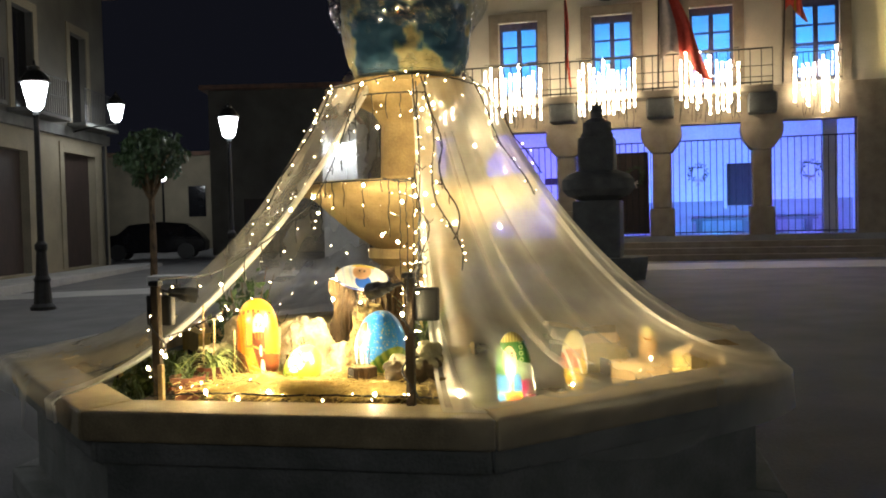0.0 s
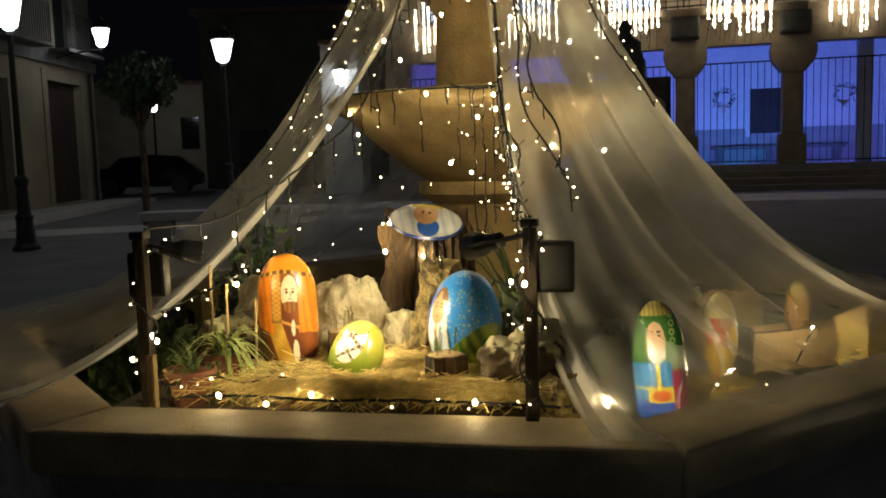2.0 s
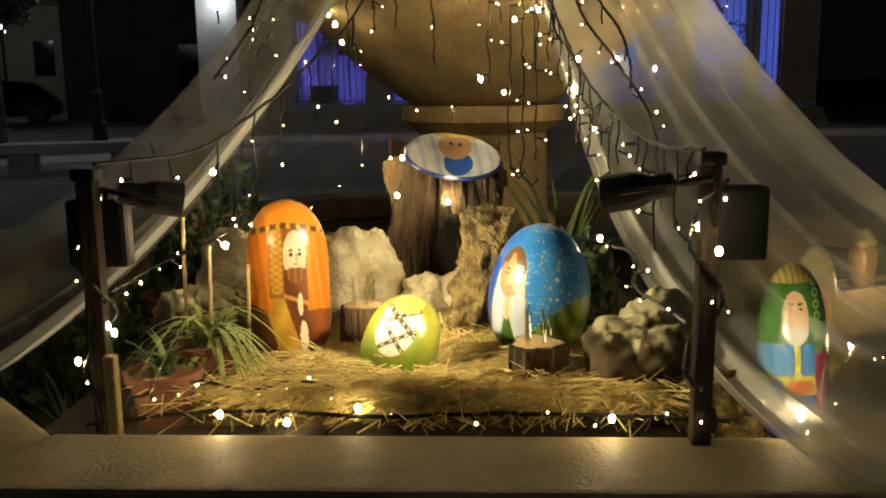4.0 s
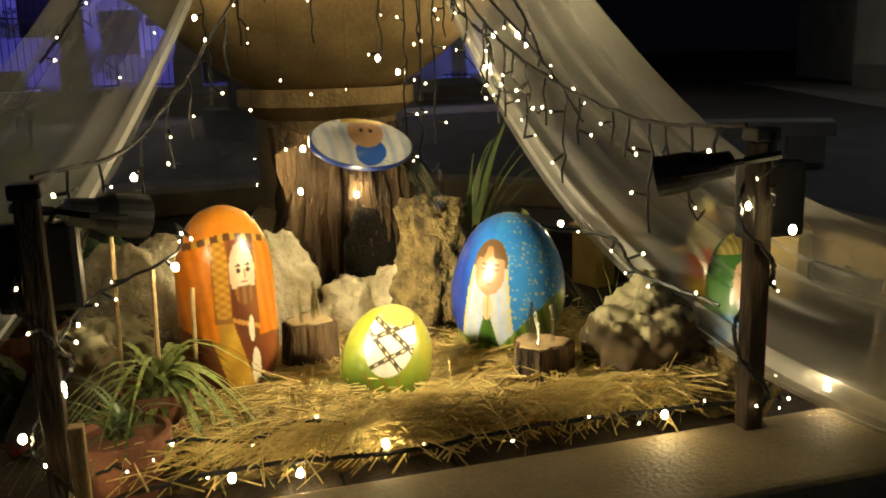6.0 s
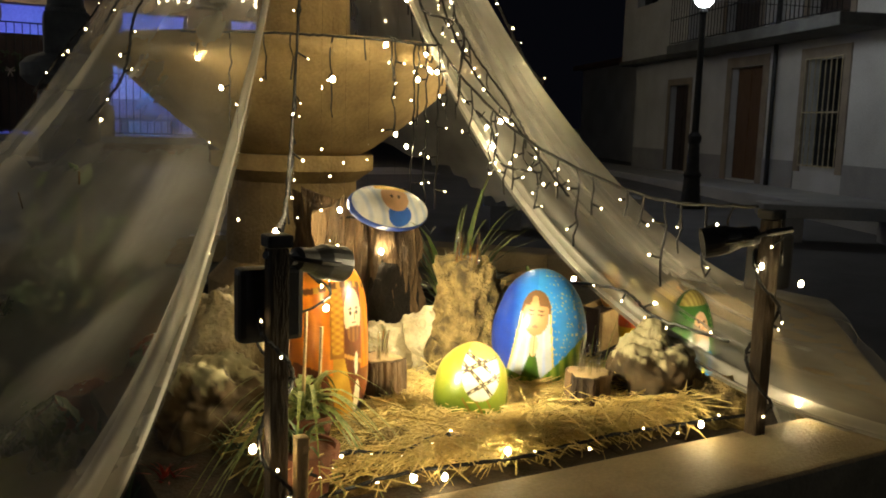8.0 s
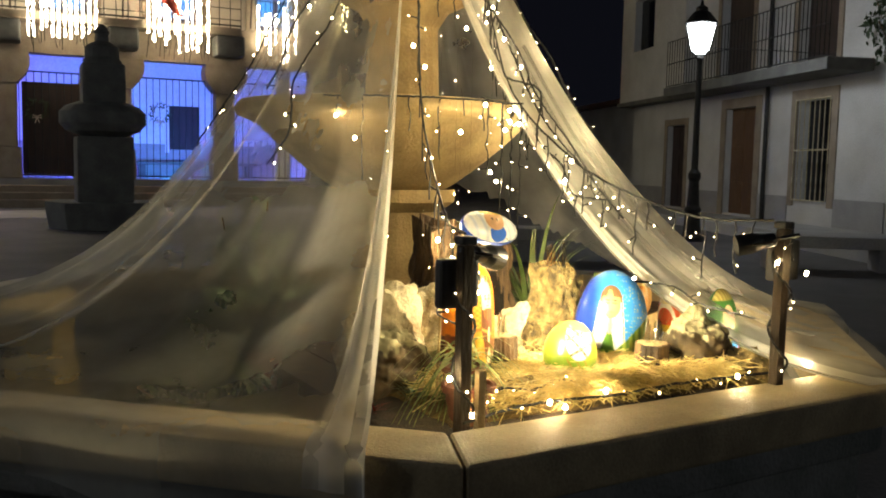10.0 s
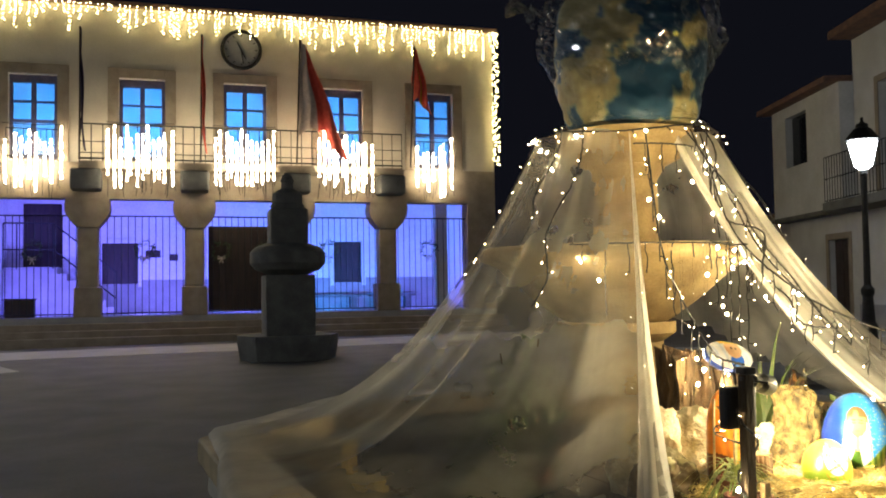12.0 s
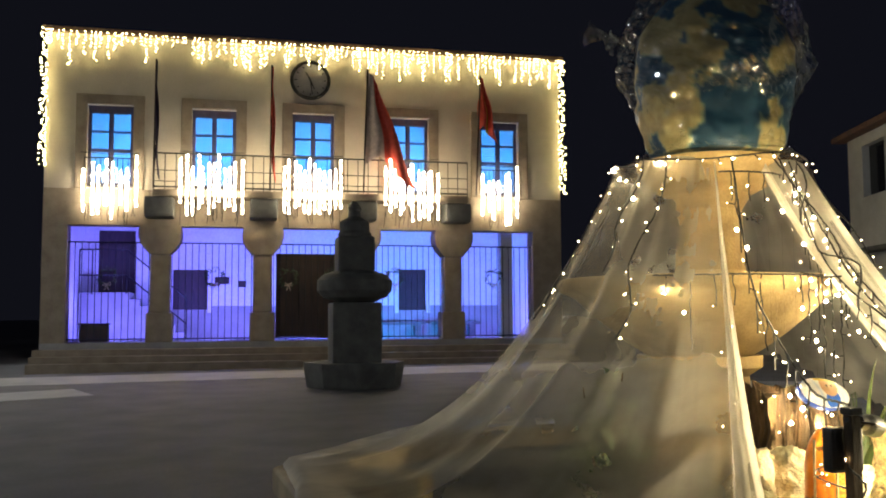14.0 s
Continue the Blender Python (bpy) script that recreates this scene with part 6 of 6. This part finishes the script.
card_house("yellow cardboard toy house under the tulle", (-1.75, 6.35, 0.48), -60, 0.45, 0.14, 0.28, 0.0)
tg = thing("wooden_trough", "small brown wooden trough under the tulle", "trough", (1.15, 5.12, 0.48), 15)
for y in (-0.07, 0.07):
    part("side", boxed((-0.25, y - 0.008, 0.02), (0.25, y + 0.008, 0.19), 0.004), CUT_WOOD, tg)
for x in (-0.25, 0.25):
    part("end", boxed((x - 0.008, -0.06, 0.0), (x + 0.008, 0.06, 0.21), 0.004), DARK_WOOD, tg)
part("floor", boxed((-0.24, -0.06, 0.0), (0.24, 0.06, 0.165)), DARK_WOOD, tg)

sw = thing("bamboo_stakes", "pale upright stakes among the plants", "stake", (-1.1, 4.2, 0.70), 0)
for x, y, h in ((0.0, 0.0, 0.36), (0.08, 0.06, 0.30), (-0.06, 0.04, 0.42)):
    part("stake", tube(bmesh.new(), [(x, y, -0.05), (x + 0.012, y, h)], 0.0045, 6), CUT_WOOD, sw)

# ---- string lights of the fountain ----
def bulb_shape(mat, scale):
    bm = blob((0, 0, 0), (0.0044 * scale, 0.0044 * scale, 0.0056 * scale), 8, 6)
    me = bpy.data.meshes.new("bulb")
    bm.to_mesh(me)
    bm.free()
    for p in me.polygons:
        p.use_smooth = True
    me.materials.append(mat)
    return me


BULB_MESHES = [bulb_shape(BULB_DIM, k) for k in (0.34, 0.38, 0.42, 0.46, 0.5, 0.55, 0.62, 0.72)] + [bulb_shape(BULB, 1.45)]
rnd = random.Random(21)


def bulb(parent, p, big=0.0):
    """A bulb, one of the brighter ones with the chance big besides the usual."""
    ob = new("bulb", BULB_MESHES[-1] if rnd.random() < big else rnd.choice(BULB_MESHES))
    ob.parent = parent
    ob.location = p


def sockets(bm, p, q):
    tube(bm, [p, q], 0.0032, 4)


def curved(pts, n=10):
    """A smooth line through the points (Catmull-Rom)."""
    pts = [Vector(p) for p in pts]
    e = [pts[0] * 2 - pts[1]] + pts + [pts[-1] * 2 - pts[-2]]
    out = []
    for i in range(1, len(e) - 2):
        for k in range(n):
            t = k / n
            a, b, c, d = e[i - 1], e[i], e[i + 1], e[i + 2]
            out.append(0.5 * (2 * b + (c - a) * t + (2 * a - 5 * b + 4 * c - d) * t * t + (3 * b - a - 3 * c + d) * t ** 3))
    return out + [pts[-1]]


def light_string(label, main, drops, gap=0.075, r=0.0044, every=0.1, big=0.0):
    """A main cable with hanging drops (length range), a bulb on a short stalk at each gap."""
    s = tagged(new("light_string"), label, "string lights", "fountain light strings")
    bm = bmesh.new()
    line = curved(main, 12)
    tube(bm, [p + Vector((rnd.uniform(-1, 1), rnd.uniform(-1, 1), rnd.uniform(-1, 1))) * 0.002 for p in line], r, 5)
    run, left = 0.0, every * 0.5
    for a, b in zip(line, line[1:]):
        run += (b - a).length
        if run < left:
            continue
        left += every * rnd.uniform(0.75, 1.25)
        if drops is None:
            q = b + Vector((rnd.uniform(-0.02, 0.02), rnd.uniform(-0.02, 0.02), rnd.uniform(-0.025, 0.015)))
            sockets(bm, b, q)
            bulb(s, q + (q - b).normalized() * 0.006, big)
            continue
        ln = rnd.uniform(*drops)
        pts, p = [], Vector(b)
        n = max(2, int(ln / 0.03))
        for k in range(n + 1):
            pts.append(p + Vector((rnd.uniform(-0.006, 0.006), rnd.uniform(-0.006, 0.006), -ln * k / n)))
        if rnd.random() < 0.2:
            pts = pts[:-2] + [pts[-2] + Vector((0.03, 0, 0.0)), pts[-2] + Vector((0.05, 0, 0.02))]
        tube(bm, pts, 0.0031, 4)
        z = gap * rnd.uniform(0.3, 1)
        while z <= ln:
            c = p + Vector((0, 0, -z))
            q = c + Vector((rnd.uniform(-0.028, 0.028), rnd.uniform(-0.02, 0.02), rnd.uniform(-0.02, 0.008)))
            sockets(bm, c, q)
            bulb(s, q + (q - c).normalized() * 0.006, big)
            z += gap * rnd.uniform(0.8, 1.25)
    part("cable", bm, BLACK, s)
    return s


def neck(a, z=2.33, r=0.48):
    return (CC[0] + r * math.cos(radians(a)), CC[1] + r * math.sin(radians(a)), z)


light_string("dark-cabled warm light string slung to the wooden post", [neck(-82, 2.3), (-0.12, 4.97, 1.80), (-0.12, 4.62, 1.50), (-0.12, 4.33, 1.365), (-0.12, 4.0, 1.285), (-0.14, 3.70, 1.29)], (0.06, 0.24), 0.085, every=0.075, big=0.04)
light_string("dark-cabled warm light string slung to the wooden post", [neck(-122, 2.3), (-0.66, 4.93, 1.70), (-0.86, 4.63, 1.46), (-1.0, 4.42, 1.34), (-1.12, 4.24, 1.27), (-1.28, 4.0, 1.265)], (0.05, 0.16), 0.1, every=0.14)
light_string("warm light string round the neck of the tent", [neck(a, 2.32 + 0.02 * math.sin(a), 0.5) for a in range(-180, 200, 20)], None, every=0.085)
for k, (a0, s1) in enumerate(((-40, 0.26), (-75, 0.42), (-160, 0.30), (-174, 0.17), (-204, 0.27), (0, 0.2), (30, 0.22))):
    a = radians(a0)
    pts = []
    for j in range(8):
        p = tent_point(a + 0.05 * math.sin(j * 1.3), s1 * j / 7)
        pts.append(p + Vector((math.cos(a), math.sin(a), 0.35)) * 0.025)
    light_string("warm light string hanging over the tulle", pts, None, every=0.085)
for a0, s1 in ((-84, 0.40), (-72, 0.34)):
    a, pts = radians(a0), []
    for j in range(9):
        p = tent_point(max(a, A0 + 0.01) + 0.04 * math.sin(j * 1.7 + a0), s1 * j / 8)
        pts.append(p + Vector((math.cos(a), math.sin(a), 0.35)) * 0.03)
    light_string("dark-cabled warm light string hanging down the tulle's hem", pts, (0.04, 0.13), 0.075, every=0.12, big=0.02)


def arc(centre, r, z, a0, a1, n=8):
    return [(centre[0] + r * math.cos(radians(a0 + (a1 - a0) * k / n)), centre[1] + r * math.sin(radians(a0 + (a1 - a0) * k / n)), z) for k in range(n + 1)]


light_string("warm icicle light string hanging from the bowl's edge", arc(BOWL, 0.765, 1.735, -150, -48), (0.06, 0.36), 0.19, every=0.10)
light_string("warm icicle light string hanging under the top dish", arc(CC, 0.40, 2.25, -128, -60), (0.12, 0.4), 0.15, every=0.11)
light_string("dense warm light string hanging beside the angel stone", [(-0.32, 4.94, 1.74), (-0.24, 4.90, 1.72), (-0.15, 4.86, 1.72)], (0.3, 0.72), 0.12, every=0.055)
fine = tagged(new("light_string"), "scattered warm bulbs on hair-thin wires", "string lights", "fountain light strings")
for k in range(9):
    x = -1.02 + 0.085 * k + rnd.uniform(-0.02, 0.02)
    y = 4.62 + rnd.uniform(-0.05, 0.3)
    top = 1.45 + 0.5 * min(1, max(0, (x + 1.0) / 0.4))
    low = rnd.uniform(1.0, 1.25)
    part("wire", tube(bmesh.new(), [(x, y, top), (x, y, low)], 0.0006, 3), CLEAR_GLASS, fine)
    z = low
    while z < min(top, 1.6):
        bulb(fine, Vector((x + rnd.uniform(-0.004, 0.004), y, z)))
        z += rnd.uniform(0.16, 0.4)
light_string("warm light string wound down the post", [(-0.145 + 0.035 * math.cos(k * 1.6), 3.66 + 0.035 * math.sin(k * 1.6), 1.24 - 0.06 * k) for k in range(9)], None, every=0.08)
light_string("warm light string wound down the post", [(-1.29 + 0.035 * math.cos(k * 1.6), 3.985 + 0.035 * math.sin(k * 1.6), 1.21 - 0.06 * k) for k in range(9)], None, every=0.06)
light_string("warm light string lying along the straw", [bed_point(0.02, 0.0) + Vector((0, 0, 0.75)), bed_point(0.3, 0.06) + Vector((0, 0, 0.755)), bed_point(0.6, 0.03) + Vector((0, 0, 0.755)), bed_point(0.9, 0.05) + Vector((0, 0, 0.755)), bed_point(1.3, 0.0) + Vector((0, 0, 0.76))], None, every=0.13)
light_string("warm light string over the rocks", [(-0.14, 3.75, 0.95), (-0.17, 3.95, 0.98), (-0.12, 4.1, 1.02), (-0.2, 4.3, 1.03)], None, every=0.08)
light_string("warm light string among the plants", [(-1.27, 4.02, 1.0), (-1.2, 4.2, 1.02), (-1.05, 4.17, 1.09), (-1.02, 4.3, 1.12)], None, every=0.06, r=0.003)
light_string("warm light string lying round the flower pots", [(-1.24, 3.99, 0.78), (-1.12, 4.02, 0.80), (-1.0, 3.99, 0.785), (-0.9, 3.98, 0.80), (-0.8, 3.97, 0.78)], None, every=0.055, r=0.0035)
light_string("warm light string over the floodlight box", [(-0.145, 3.63, 1.28), (-0.15, 3.625, 1.2), (-0.15, 3.62, 1.16)], None, every=0.1)
light_string("warm light string lying behind the kings", [(-0.05, 3.70, 0.76), (0.12, 3.84, 0.73), (0.30, 3.98, 0.60), (0.62, 4.34, 0.68), (0.9, 4.6, 0.58), (1.12, 4.84, 0.72)], None, every=0.2)

# brighter bulbs of the strings; some are added to brighten kings and tulle
bright = tagged(new("light_string"), "brighter warm bulbs among the light strings, some added as fill", "string lights", "fountain light strings")
for p, w in (((0.62, 4.34, 0.70), 4.0), ((1.12, 4.84, 0.74), 4.5), ((-1.05, 4.17, 1.084), 2.2), ((-0.42, 4.80, 1.72), 5.0), ((-0.35, 5.0, 2.05), 1.5), ((0.2, 5.2, 1.95), 1.4), ((0.33, 5.12, 1.48), 9.0), ((-0.17, 3.55, 1.15), 0.4), ((0.055, 3.64, 0.80), 0.25), ((-0.58, 4.80, 1.22), 1.4), ((-0.60, 4.78, 1.11), 1.4), ((-0.45, 4.76, 1.09), 1.2), ((-0.30, 3.70, 0.80), 0.4), ((-1.05, 3.86, 0.80), 0.4)):
    lamp("POINT", p, w, (1.0, 0.79, 0.42), 0.02)
    bulb(bright, Vector(p) + Vector((0.0, 0.012, -0.022)), 1.0)
lamp("SPOT", (0.12, 3.84, 0.76), 22, (1.0, 0.84, 0.52), 0.03, (0.33, 4.15, 0.70), 95)  # added spot that brightens the kings; no lamp is modelled here
